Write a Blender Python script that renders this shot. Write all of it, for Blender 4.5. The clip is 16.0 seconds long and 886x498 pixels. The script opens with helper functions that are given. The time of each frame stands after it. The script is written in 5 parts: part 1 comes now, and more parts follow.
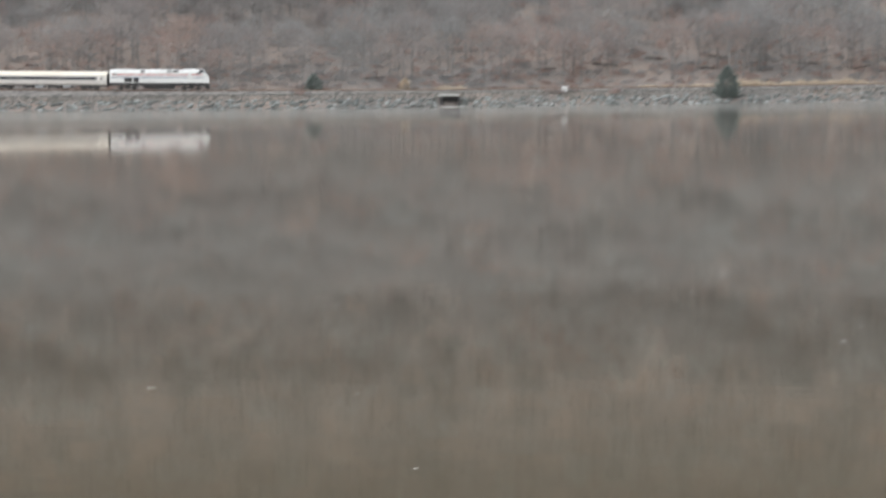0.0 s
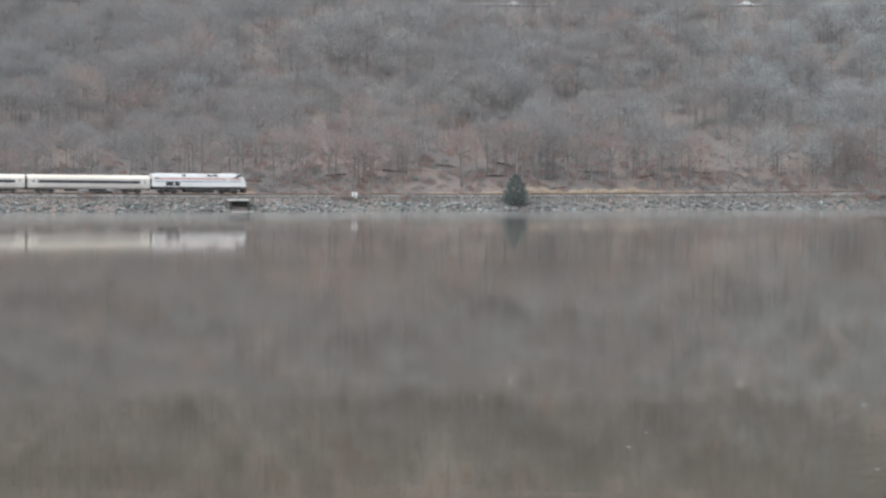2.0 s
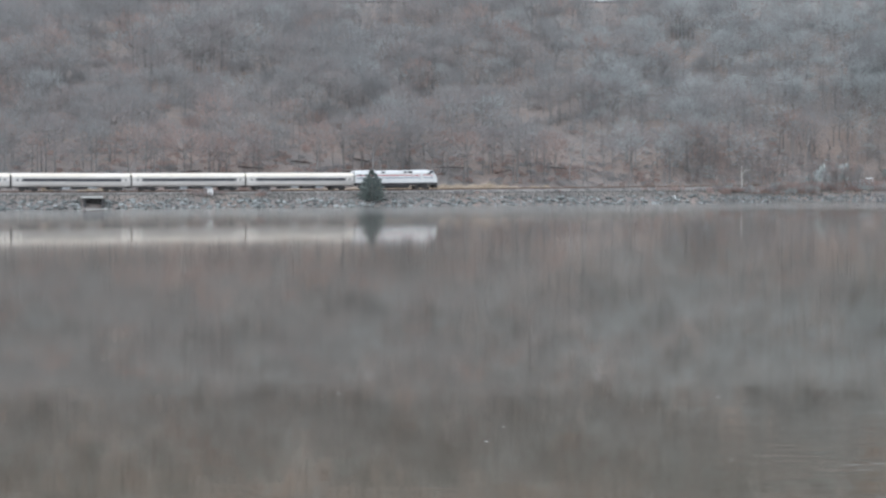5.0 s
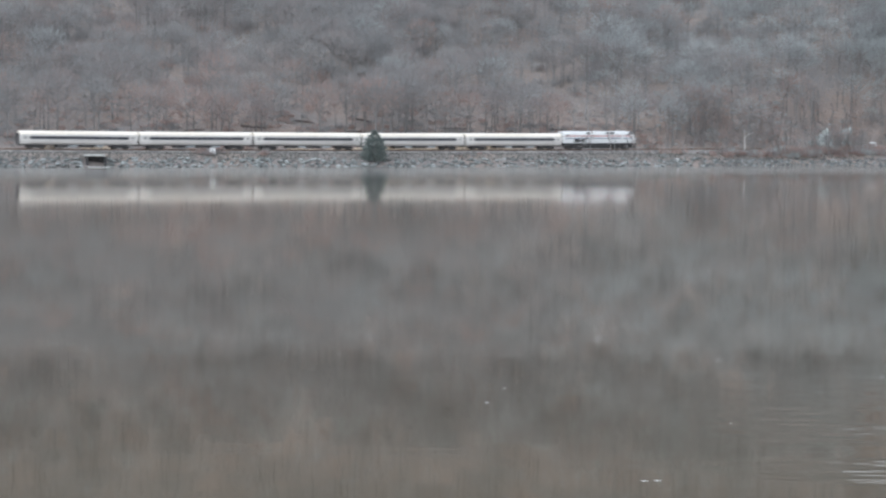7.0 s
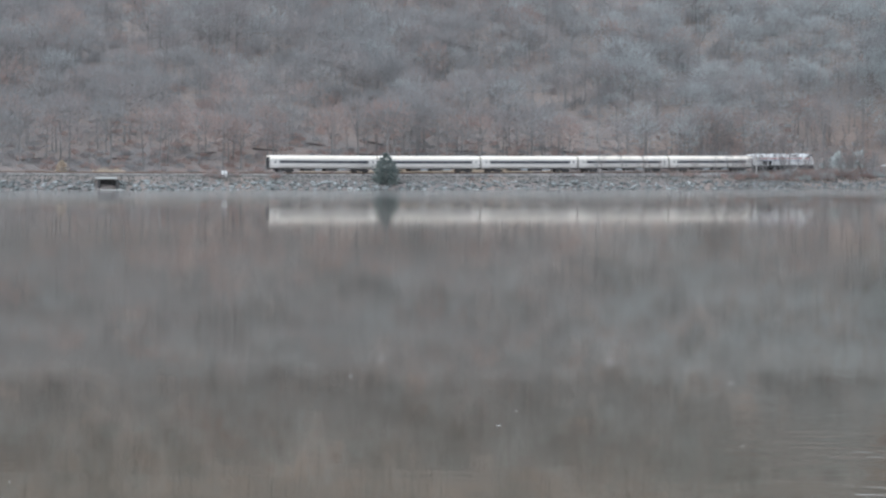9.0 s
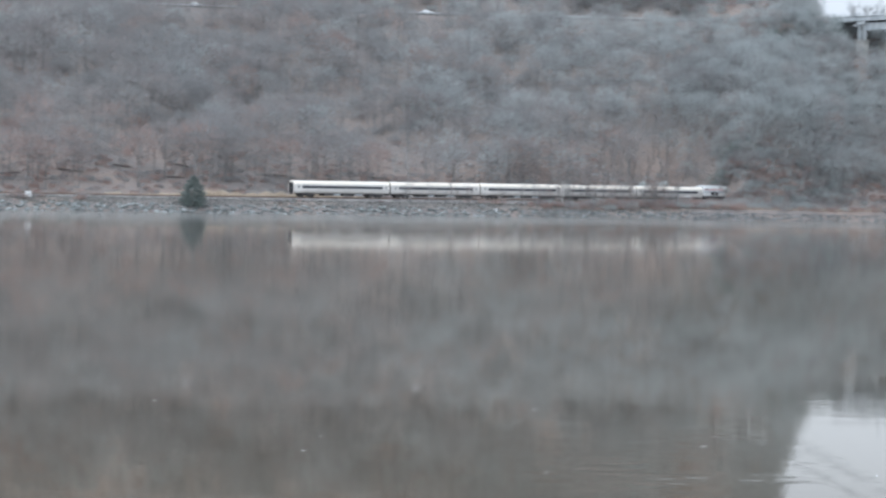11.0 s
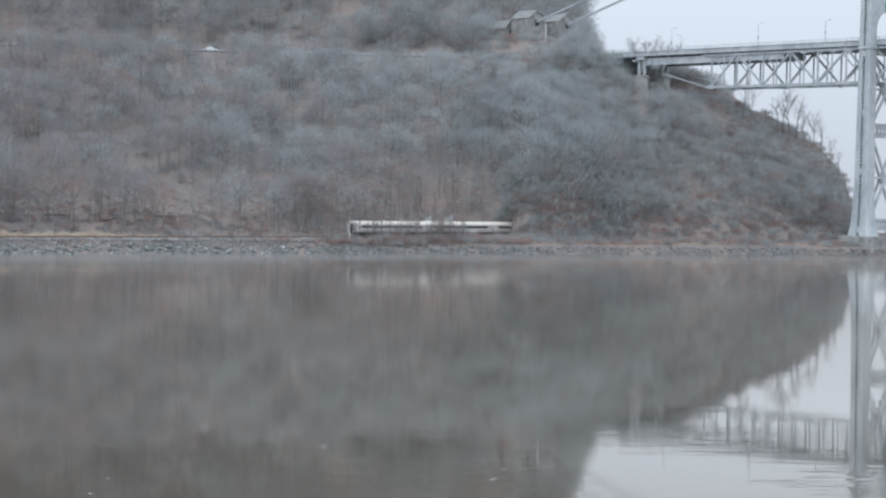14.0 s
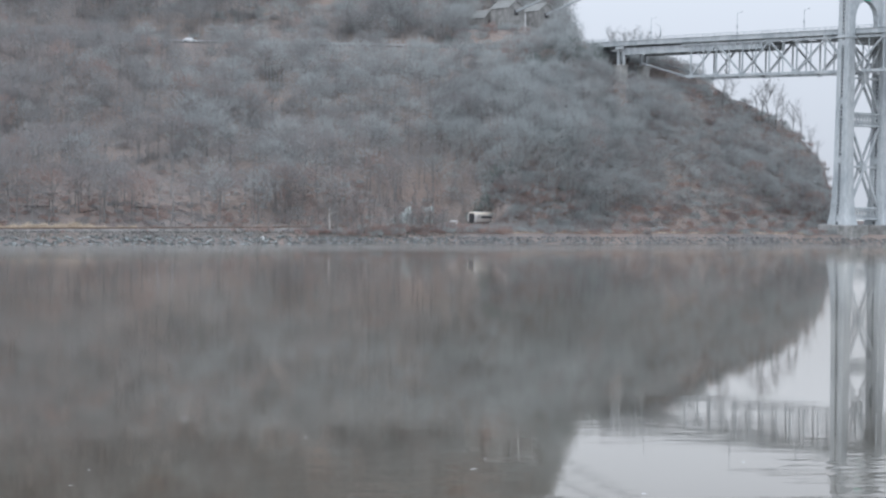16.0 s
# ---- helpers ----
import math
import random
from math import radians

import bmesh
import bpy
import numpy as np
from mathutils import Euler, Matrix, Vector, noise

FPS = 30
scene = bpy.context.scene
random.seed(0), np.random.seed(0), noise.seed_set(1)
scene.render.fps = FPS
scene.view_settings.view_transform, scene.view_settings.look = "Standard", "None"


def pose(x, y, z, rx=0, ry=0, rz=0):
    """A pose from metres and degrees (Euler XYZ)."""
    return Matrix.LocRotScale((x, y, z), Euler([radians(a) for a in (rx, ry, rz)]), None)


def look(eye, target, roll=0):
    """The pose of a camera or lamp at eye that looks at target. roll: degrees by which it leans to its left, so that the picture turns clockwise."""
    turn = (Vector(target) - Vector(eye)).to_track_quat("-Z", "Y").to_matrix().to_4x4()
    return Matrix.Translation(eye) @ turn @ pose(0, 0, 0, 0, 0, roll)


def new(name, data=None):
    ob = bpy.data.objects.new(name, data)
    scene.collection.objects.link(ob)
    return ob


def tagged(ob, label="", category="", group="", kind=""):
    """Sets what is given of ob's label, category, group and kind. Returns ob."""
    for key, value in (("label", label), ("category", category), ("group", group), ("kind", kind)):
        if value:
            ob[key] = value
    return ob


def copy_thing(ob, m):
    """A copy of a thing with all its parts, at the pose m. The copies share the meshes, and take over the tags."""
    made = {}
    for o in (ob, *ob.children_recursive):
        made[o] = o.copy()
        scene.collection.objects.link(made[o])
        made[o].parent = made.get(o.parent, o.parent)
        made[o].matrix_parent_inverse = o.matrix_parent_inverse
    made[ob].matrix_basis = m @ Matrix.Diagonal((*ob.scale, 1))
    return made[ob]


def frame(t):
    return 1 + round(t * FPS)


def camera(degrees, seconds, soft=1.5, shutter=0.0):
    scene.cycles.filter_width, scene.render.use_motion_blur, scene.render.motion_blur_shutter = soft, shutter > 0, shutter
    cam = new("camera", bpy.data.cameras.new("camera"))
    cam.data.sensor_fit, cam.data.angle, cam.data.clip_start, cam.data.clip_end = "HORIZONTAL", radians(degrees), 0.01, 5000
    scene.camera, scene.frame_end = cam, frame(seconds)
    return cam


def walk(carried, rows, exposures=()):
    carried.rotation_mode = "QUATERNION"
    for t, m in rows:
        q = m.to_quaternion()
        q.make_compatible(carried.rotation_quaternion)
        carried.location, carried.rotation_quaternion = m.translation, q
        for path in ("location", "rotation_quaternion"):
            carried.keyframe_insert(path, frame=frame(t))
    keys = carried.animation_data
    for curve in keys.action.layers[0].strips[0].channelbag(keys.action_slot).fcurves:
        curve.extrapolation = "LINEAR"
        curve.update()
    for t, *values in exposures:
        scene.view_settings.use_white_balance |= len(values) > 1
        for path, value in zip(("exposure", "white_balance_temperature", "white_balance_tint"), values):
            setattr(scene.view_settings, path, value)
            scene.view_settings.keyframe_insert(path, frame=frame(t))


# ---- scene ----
EYE = (0.0, 0.0, 12.0)
cam = camera(23.87, 16.0, soft=2.3, shutter=0.5)
# seconds, heading from +y towards +x, tilt, roll, all in degrees
PAN = [
    (0.0, -9.591, -5.476, -0.321),
    (0.5, -7.901, -3.835, 0.398),
    (1.0, -7.716, -3.098, 0.060),
    (1.5, -6.070, -2.931, 0.521),
    (2.0, -3.830, -2.587, 0.399),
    (2.5, -4.127, -1.897, 0.503),
    (3.0, -3.692, -1.689, 0.309),
    (3.5, -3.113, -1.697, 0.262),
    (4.0, -1.794, -1.990, -0.765),
    (4.2, -0.709, -2.122, -0.312),
    (6.3, 0.441, -3.585, 0.258),
    (6.5, 0.188, -3.676, -0.257),
    (7.0, 0.043, -3.743, 0.689),
    (7.5, -0.312, -3.875, 0.770),
    (8.0, -0.537, -3.981, 0.817),
    (8.2, -0.574, -3.777, 0.802),
    (10.5, 2.885, -2.689, 1.068),
    (11.0, 4.971, -2.329, 1.674),
    (11.5, 6.661, -2.240, 1.365),
    (12.0, 7.403, -2.362, 0.446),
    (12.5, 9.861, -2.128, 0.881),
    (13.0, 11.052, -1.706, 0.930),
    (13.5, 11.171, -1.435, 0.828),
    (14.0, 10.756, -1.198, 1.066),
    (14.5, 11.515, -1.010, 1.441),
    (15.0, 11.862, -1.187, 1.410),
    (15.5, 11.123, -1.327, 1.047),
    (16.0, 11.304, -1.459, 0.870),
]


def aim(pan, tilt, roll):
    p, e = radians(pan), radians(tilt)
    way = Vector((math.sin(p) * math.cos(e), math.cos(p) * math.cos(e), math.sin(e)))
    return look(EYE, Vector(EYE) + way * 100, roll)


walk(cam, [(t, aim(p, e, r)) for t, p, e, r in PAN],
     exposures=[(0.0, 0.20, 6120, 8), (0.6, 0.22, 6040, 8), (2.0, 0.18, 5900, 8), (3.5, 0.18, 5700, 8), (8.0, 0.18, 5600, 8), (11.0, 0.25, 5460, 7), (14.5, 0.03, 5500, 8), (16.0, 0.05, 5560, 9)])

# ---- world and sun: a bright overcast winter day ----
world = bpy.data.worlds.new("overcast_sky")
scene.world = world
world.use_nodes = True
wn, wl = world.node_tree.nodes, world.node_tree.links
wn.clear()
w_out = wn.new("ShaderNodeOutputWorld")
w_sky = wn.new("ShaderNodeTexSky")
w_sky.sky_type, w_sky.sun_disc = "NISHITA", False
w_sky.sun_elevation, w_sky.sun_rotation = radians(32), radians(205)
w_sky.air_density, w_sky.dust_density = 1.0, 4.0
w_bg = wn.new("ShaderNodeBackground")
w_bg.inputs["Strength"].default_value = 0.05
w_cloud = wn.new("ShaderNodeBackground")
w_cloud.inputs["Color"].default_value = (0.93, 0.935, 0.93, 1)
w_co, w_sep, w_map = wn.new("ShaderNodeTexCoord"), wn.new("ShaderNodeSeparateXYZ"), wn.new("ShaderNodeValToRGB")
# cloud brightness from the horizon up to the zenith
for pos, b in ((0.0, 0.65), (0.1, 0.82), (0.2, 0.89), (0.45, 1.02), (1.0, 1.12)):
    e = w_map.color_ramp.elements.new(pos) if 0 < pos < 1 else w_map.color_ramp.elements[-int(pos)]
    e.color = (b, b, b, 1)
w_gain = wn.new("ShaderNodeMath")
w_gain.operation, w_gain.inputs[1].default_value = "MULTIPLY", 1.06
w_tint = wn.new("ShaderNodeValToRGB")
w_tint.color_ramp.elements[0].color = (0.96, 0.93, 0.90, 1)
w_tint.color_ramp.elements[1].position = 0.4
w_tint.color_ramp.elements[1].color = (0.93, 0.935, 0.93, 1)
wl.new(w_co.outputs["Generated"], w_sep.inputs[0])
wl.new(w_sep.outputs["Z"], w_tint.inputs["Fac"])
wl.new(w_tint.outputs["Color"], w_cloud.inputs["Color"])
wl.new(w_sep.outputs["Z"], w_map.inputs["Fac"])
wl.new(w_map.outputs["Color"], w_gain.inputs[0])
wl.new(w_gain.outputs[0], w_cloud.inputs["Strength"])
w_mix = wn.new("ShaderNodeMixShader")
w_mix.inputs[0].default_value = 0.95
wl.new(w_sky.outputs[0], w_bg.inputs["Color"])
wl.new(w_bg.outputs[0], w_mix.inputs[1])
wl.new(w_cloud.outputs[0], w_mix.inputs[2])
wl.new(w_mix.outputs[0], w_out.inputs["Surface"])
sun = new("sun", bpy.data.lights.new("sun", "SUN"))
sun.data.energy, sun.data.angle, sun.data.color = 1.3, radians(50), (1.0, 0.96, 0.92)
sun.matrix_world = look((-60, -130, 90), (0, 0, 0))


# ---- materials ----
def material(name, colours, scale=1.0, rough=0.9, metal=0.0, bump=0.0, fine=8.0, spread=(0.35, 0.65), random_mix=0.0, island=False, stretch=(1, 1, 1), spec=0.3, sheer=0.0):
    """Two-scale noise between the given colours, with fine relief; optionally varied piece by piece."""
    m = bpy.data.materials.new(name)
    m.use_nodes = True
    n, l = m.node_tree.nodes, m.node_tree.links
    b = n["Principled BSDF"]
    b.inputs["Roughness"].default_value, b.inputs["Metallic"].default_value = rough, metal
    b.inputs["Specular IOR Level"].default_value = spec
    co = n.new("ShaderNodeTexCoord")
    mp = n.new("ShaderNodeMapping")
    mp.inputs["Scale"].default_value = stretch
    l.new(co.outputs["Object"], mp.inputs["Vector"])
    big, small = n.new("ShaderNodeTexNoise"), n.new("ShaderNodeTexNoise")
    big.inputs["Scale"].default_value, small.inputs["Scale"].default_value = scale, scale * fine
    big.inputs["Detail"].default_value, small.inputs["Detail"].default_value = 5, 4
    l.new(mp.outputs[0], big.inputs["Vector"])
    l.new(mp.outputs[0], small.inputs["Vector"])
    add = n.new("ShaderNodeMath")
    add.operation = "MULTIPLY_ADD"
    l.new(small.outputs["Fac"], add.inputs[0])
    add.inputs[1].default_value = 0.45
    sub = n.new("ShaderNodeMath")
    sub.operation = "MULTIPLY_ADD"
    l.new(big.outputs["Fac"], sub.inputs[0])
    sub.inputs[1].default_value, sub.inputs[2].default_value = 0.9, -0.17
    l.new(sub.outputs[0], add.inputs[2])
    value = add.outputs[0]
    if random_mix:
        src = n.new("ShaderNodeNewGeometry") if island else n.new("ShaderNodeObjectInfo")
        mx = n.new("ShaderNodeMix")
        mx.inputs["Factor"].default_value = random_mix
        l.new(value, mx.inputs["A"])
        l.new(src.outputs["Random Per Island" if island else "Random"], mx.inputs["B"])
        value = mx.outputs["Result"]
    ramp = n.new("ShaderNodeValToRGB")
    ramp.color_ramp.elements[0].position, ramp.color_ramp.elements[1].position = spread
    ramp.color_ramp.elements[0].color, ramp.color_ramp.elements[1].color = (*colours[0], 1), (*colours[-1], 1)
    for i, c in enumerate(colours[1:-1]):
        e = ramp.color_ramp.elements.new(spread[0] + (spread[1] - spread[0]) * (i + 1) / (len(colours) - 1))
        e.color = (*c, 1)
    l.new(value, ramp.inputs["Fac"])
    l.new(ramp.outputs["Color"], b.inputs["Base Color"])
    if sheer:
        # a spray of fine twigs lets part of the light through
        thin, both = n.new("ShaderNodeBsdfTranslucent"), n.new("ShaderNodeMixShader")
        both.inputs[0].default_value = sheer
        l.new(ramp.outputs["Color"], thin.inputs["Color"])
        l.new(b.outputs[0], both.inputs[1])
        l.new(thin.outputs[0], both.inputs[2])
        l.new(both.outputs[0], n["Material Output"].inputs["Surface"])
    if bump:
        bp = n.new("ShaderNodeBump")
        bp.inputs["Strength"].default_value = bump
        bp.inputs["Distance"].default_value = 0.3 / scale
        l.new(small.outputs["Fac"], bp.inputs["Height"])
        l.new(bp.outputs["Normal"], b.inputs["Normal"])
    return m


def water_material():
    m = bpy.data.materials.new("river_water")
    m.use_nodes = True
    n, l = m.node_tree.nodes, m.node_tree.links
    n.clear()
    out = n.new("ShaderNodeOutputMaterial")
    mud = n.new("ShaderNodeBsdfDiffuse")
    mud.inputs["Color"].default_value = (0.088, 0.072, 0.046, 1)
    gloss = n.new("ShaderNodeBsdfGlossy")
    gloss.inputs["Color"].default_value = (0.955, 0.918, 0.872, 1)
    mix = n.new("ShaderNodeMixShader")
    fres = n.new("ShaderNodeLayerWeight")
    power = n.new("ShaderNodeMapRange")
    power.inputs["From Min"].default_value, power.inputs["From Max"].default_value = 0.785, 0.905
    power.inputs["To Min"].default_value, power.inputs["To Max"].default_value = 0.2, 0.81
    l.new(fres.outputs["Facing"], power.inputs["Value"])
    far = n.new("ShaderNodeMapRange")
    far.inputs["From Min"].default_value, far.inputs["From Max"].default_value = 0.90, 0.96
    far.inputs["To Min"].default_value, far.inputs["To Max"].default_value = 0.2, 0.96
    l.new(fres.outputs["Facing"], far.inputs["Value"])
    shine = n.new("ShaderNodeMath")
    shine.operation = "MAXIMUM"
    l.new(power.outputs[0], shine.inputs[0])
    l.new(far.outputs[0], shine.inputs[1])
    l.new(shine.outputs[0], mix.inputs[0])
    co = n.new("ShaderNodeTexCoord")

    def noise_at(scale, stretch, detail):
        mp = n.new("ShaderNodeMapping")
        mp.inputs["Scale"].default_value = stretch
        t = n.new("ShaderNodeTexNoise")
        t.inputs["Scale"].default_value, t.inputs["Detail"].default_value = scale, detail
        l.new(co.outputs["Object"], mp.inputs["Vector"])
        l.new(mp.outputs[0], t.inputs["Vector"])
        return t.outputs["Fac"]

    def bump(height, strength, distance, before=None):
        bp = n.new("ShaderNodeBump")
        bp.inputs["Distance"].default_value = distance
        if isinstance(strength, float):
            bp.inputs["Strength"].default_value = strength
        else:
            l.new(strength, bp.inputs["Strength"])
        l.new(height, bp.inputs["Height"])
        if before:
            l.new(before, bp.inputs["Normal"])
        return bp.outputs[0]

    # long soft swell, then breeze-ruffled patches
    swell = bump(noise_at(0.5, (0.25, 1.0, 1.0), 3), 0.009, 0.5)
    def ramp(value, lo, hi, a, b):
        m_ = n.new("ShaderNodeMapRange")
        for key, v in (("From Min", lo), ("From Max", hi), ("To Min", a), ("To Max", b)):
            m_.inputs[key].default_value = v
        l.new(value, m_.inputs["Value"])
        return m_.outputs[0]

    def times(u, v):
        k = n.new("ShaderNodeMath")
        k.operation = "MULTIPLY"
        l.new(u, k.inputs[0])
        l.new(v, k.inputs[1])
        return k.outputs[0]

    # a breeze lane along the near shore, east of the camera
    sep = n.new("ShaderNodeSeparateXYZ")
    l.new(co.outputs["Object"], sep.inputs[0])
    lane = times(ramp(sep.outputs["X"], 8.0, 15.0, 0.0, 1.0), ramp(sep.outputs["Y"], 110.0, 170.0, 1.0, 0.0))
    patch = times(lane, ramp(noise_at(0.05, (0.5, 1.0, 1.0), 2), 0.46, 0.62, 0.0, 0.07))
    ripple = bump(noise_at(1.6, (0.3, 1.0, 1.0), 2), patch, 0.07, swell)
    # gusts close to the near shore catch the sky
    gust = times(times(ramp(sep.outputs["X"], 9.0, 21.0, 0.0, 1.0), ramp(sep.outputs["Y"], 76.0, 100.0, 1.0, 0.0)), ramp(noise_at(0.16, (0.35, 1.0, 1.0), 3), 0.45, 0.58, 0.0, 0.85))
    ripple = bump(noise_at(1.1, (0.25, 1.0, 1.0), 2), gust, 0.2, ripple)
    l.new(ripple, gloss.inputs["Normal"])
    # wavelets too small to see one by one scatter part of the mirror image
    ruffle = n.new("ShaderNodeBsdfGlossy")
    ruffle.inputs["Color"].default_value = (0.93, 0.94, 0.94, 1)
    ruffle.inputs["Roughness"].default_value = 0.34
    both = n.new("ShaderNodeMixShader")
    graze = n.new("ShaderNodeLayerWeight")
    share = n.new("ShaderNodeMapRange")
    share.inputs["From Min"].default_value, share.inputs["From Max"].default_value = 0.86, 0.985
    share.inputs["To Min"].default_value, share.inputs["To Max"].default_value = 0.01, 0.07
    l.new(graze.outputs["Facing"], share.inputs["Value"])
    # a breeze along the far shore breaks up the mirror there
    across = n.new("ShaderNodeMath")
    across.operation, across.inputs[1].default_value = "MULTIPLY_ADD", -0.5
    l.new(sep.outputs["X"], across.inputs[0])
    l.new(sep.outputs["Y"], across.inputs[2])
    breeze = n.new("ShaderNodeMath")
    breeze.operation = "MAXIMUM"
    l.new(share.outputs[0], breeze.inputs[0])
    l.new(ramp(across.outputs[0], 385.0, 430.0, 0.0, 0.18), breeze.inputs[1])
    l.new(breeze.outputs[0], both.inputs[0])
    blur = n.new("ShaderNodeMath")
    blur.operation = "ADD"
    l.new(ramp(across.outputs[0], 130.0, 330.0, 0.03, 0.062), blur.inputs[0])
    l.new(ramp(across.outputs[0], 395.0, 440.0, 0.0, 0.07), blur.inputs[1])
    l.new(blur.outputs[0], gloss.inputs["Roughness"])
    l.new(gloss.outputs[0], both.inputs[1])
    l.new(ruffle.outputs[0], both.inputs[2])
    l.new(mud.outputs[0], mix.inputs[1])
    l.new(both.outputs[0], mix.inputs[2])
    l.new(mix.outputs[0], out.inputs["Surface"])
    return m


M_WATER = water_material()
M_HILL = material("leaf_litter", [(0.222, 0.201, 0.19), (0.265, 0.227, 0.206), (0.312, 0.25, 0.215)], 0.05, bump=0.4, fine=14)
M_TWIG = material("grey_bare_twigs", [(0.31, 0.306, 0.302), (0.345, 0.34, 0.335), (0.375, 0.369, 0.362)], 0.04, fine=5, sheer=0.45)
# paler copy of the grey twigs with distance haze put into the colour
M_HAZED = material("hazed_grey_twigs", [(0.435, 0.455, 0.45), (0.465, 0.485, 0.478), (0.495, 0.512, 0.503)], 0.05, fine=5, sheer=0.55)
M_MAUVE = material("mauve_bare_twigs", [(0.318, 0.29, 0.285), (0.36, 0.326, 0.316), (0.40, 0.36, 0.344)], 0.05, fine=5, sheer=0.45)
M_RUSSET = material("russet_withered_leaves", [(0.37, 0.278, 0.25), (0.43, 0.325, 0.29), (0.475, 0.37, 0.325)], 0.06, fine=5, sheer=0.5)
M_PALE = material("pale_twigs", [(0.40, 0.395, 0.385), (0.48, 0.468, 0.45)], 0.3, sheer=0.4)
M_BARK = material("grey_bark", [(0.205, 0.196, 0.19), (0.255, 0.244, 0.236), (0.31, 0.296, 0.285)], 0.06, fine=9)
M_SEDGE = material("dull_bank_grass", [(0.15, 0.155, 0.142), (0.22, 0.215, 0.195)], 0.3, random_mix=0.4, island=True)
M_LOG = material("dark_damp_log", [(0.07, 0.06, 0.055), (0.14, 0.12, 0.11)], 1.2)
M_BIRCH = material("white_bark", [(0.34, 0.32, 0.29), (0.62, 0.60, 0.56)], 1.4, spread=(0.3, 0.5))
M_GRASS = material("dry_reeds", [(0.44, 0.36, 0.27), (0.60, 0.50, 0.39), (0.70, 0.60, 0.48)], 0.3, random_mix=0.4, island=True)
M_STONE = material("riprap_stone", [(0.12, 0.128, 0.124), (0.23, 0.24, 0.233), (0.43, 0.445, 0.43)], 0.7, bump=0.3, random_mix=0.6, island=True, spread=(0.2, 0.85))
M_COBBLE = material("dark_shore_stone", [(0.10, 0.105, 0.105), (0.18, 0.185, 0.183), (0.32, 0.33, 0.325)], 0.7, bump=0.3, random_mix=0.6, island=True, spread=(0.2, 0.85))
M_STONEPART = material("riprap_stone_single", [(0.12, 0.128, 0.124), (0.23, 0.24, 0.233), (0.43, 0.445, 0.43)], 0.7, bump=0.3, random_mix=0.6, spread=(0.2, 0.85))
M_ROCK = material("lichened_rock", [(0.15, 0.152, 0.148), (0.31, 0.325, 0.31), (0.48, 0.50, 0.47)], 0.35, bump=0.6, fine=6)
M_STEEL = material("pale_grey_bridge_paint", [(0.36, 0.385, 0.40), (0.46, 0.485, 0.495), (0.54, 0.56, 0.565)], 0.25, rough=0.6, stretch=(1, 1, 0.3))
# darker bridge grey: painted shade for under-deck members, and plain for small fittings
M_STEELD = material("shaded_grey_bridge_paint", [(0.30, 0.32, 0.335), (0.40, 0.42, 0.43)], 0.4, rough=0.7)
M_PIER = material("stained_pier_concrete", [(0.20, 0.20, 0.19), (0.30, 0.295, 0.28), (0.38, 0.37, 0.355)], 0.4, bump=0.3)
M_CONCRETE = material("weathered_concrete", [(0.30, 0.30, 0.285), (0.44, 0.435, 0.41), (0.52, 0.51, 0.49)], 0.4, bump=0.25)
# worn asphalt, its grey lifted further to stand in for haze
M_ASPHALT = material("worn_hazed_asphalt", [(0.10, 0.10, 0.10), (0.155, 0.15, 0.148)], 0.8)
M_SLOT = material("tower_slot_shade", [(0.10, 0.11, 0.12), (0.17, 0.18, 0.19)], 0.5)
M_SIGNGREEN = material("green_sign", [(0.10, 0.36, 0.27), (0.14, 0.42, 0.33)], 0.5, rough=0.5)
M_SHINE = material("brushed_stainless_side", [(0.52, 0.49, 0.465), (0.68, 0.65, 0.615)], 0.5, rough=0.45, metal=0.25, stretch=(0.12, 1, 2.0), spec=0.4)
M_ROOF = material("cream_stainless_roof", [(0.83, 0.75, 0.64), (0.94, 0.87, 0.77)], 0.35, rough=0.5, metal=0.1, stretch=(0.15, 1, 1))
M_LOCO = material("silver_white_paint", [(0.69, 0.69, 0.68), (0.82, 0.82, 0.81)], 0.5, rough=0.4, metal=0.1, stretch=(0.3, 1, 1))
M_RED = material("red_stripe", [(0.45, 0.05, 0.05), (0.55, 0.08, 0.07)], 0.6, rough=0.4)
M_BLUE = material("blue_stripe", [(0.05, 0.09, 0.20), (0.08, 0.13, 0.26)], 0.6, rough=0.4)
M_BAND = material("dark_window_band", [(0.07, 0.072, 0.08), (0.12, 0.12, 0.125)], 0.8, rough=0.35)
M_GLASS = material("tinted_window_glass", [(0.03, 0.035, 0.045), (0.06, 0.065, 0.075)], 1.5, rough=0.08, spec=0.6)
# grimy metal, and painted shade inside the culvert, tunnel and cable openings
M_DARK = material("grime_and_opening_shade", [(0.035, 0.035, 0.038), (0.085, 0.082, 0.08)], 1.5)
M_STEELWHEEL = material("wheel_steel", [(0.09, 0.085, 0.08), (0.17, 0.16, 0.15)], 3.0, rough=0.5, metal=0.7)
M_RAIL = material("rusty_rail", [(0.13, 0.085, 0.06), (0.22, 0.16, 0.12)], 2.0, rough=0.6, metal=0.4)
M_TIE = material("creosoted_tie", [(0.06, 0.05, 0.042), (0.14, 0.12, 0.10)], 1.2)
M_BALLAST = material("track_ballast", [(0.13, 0.125, 0.12), (0.24, 0.22, 0.21), (0.30, 0.28, 0.26)], 0.8, bump=0.5)
M_CONIFER = material("conifer_needles", [(0.135, 0.16, 0.152), (0.20, 0.228, 0.21)], 0.8)
M_EVERGREEN = material("evergreen_leaves", [(0.155, 0.18, 0.17), (0.24, 0.266, 0.248)], 0.5)
M_WHITE = material("white_paint", [(0.70, 0.70, 0.69), (0.82, 0.82, 0.81)], 1.0, rough=0.4)
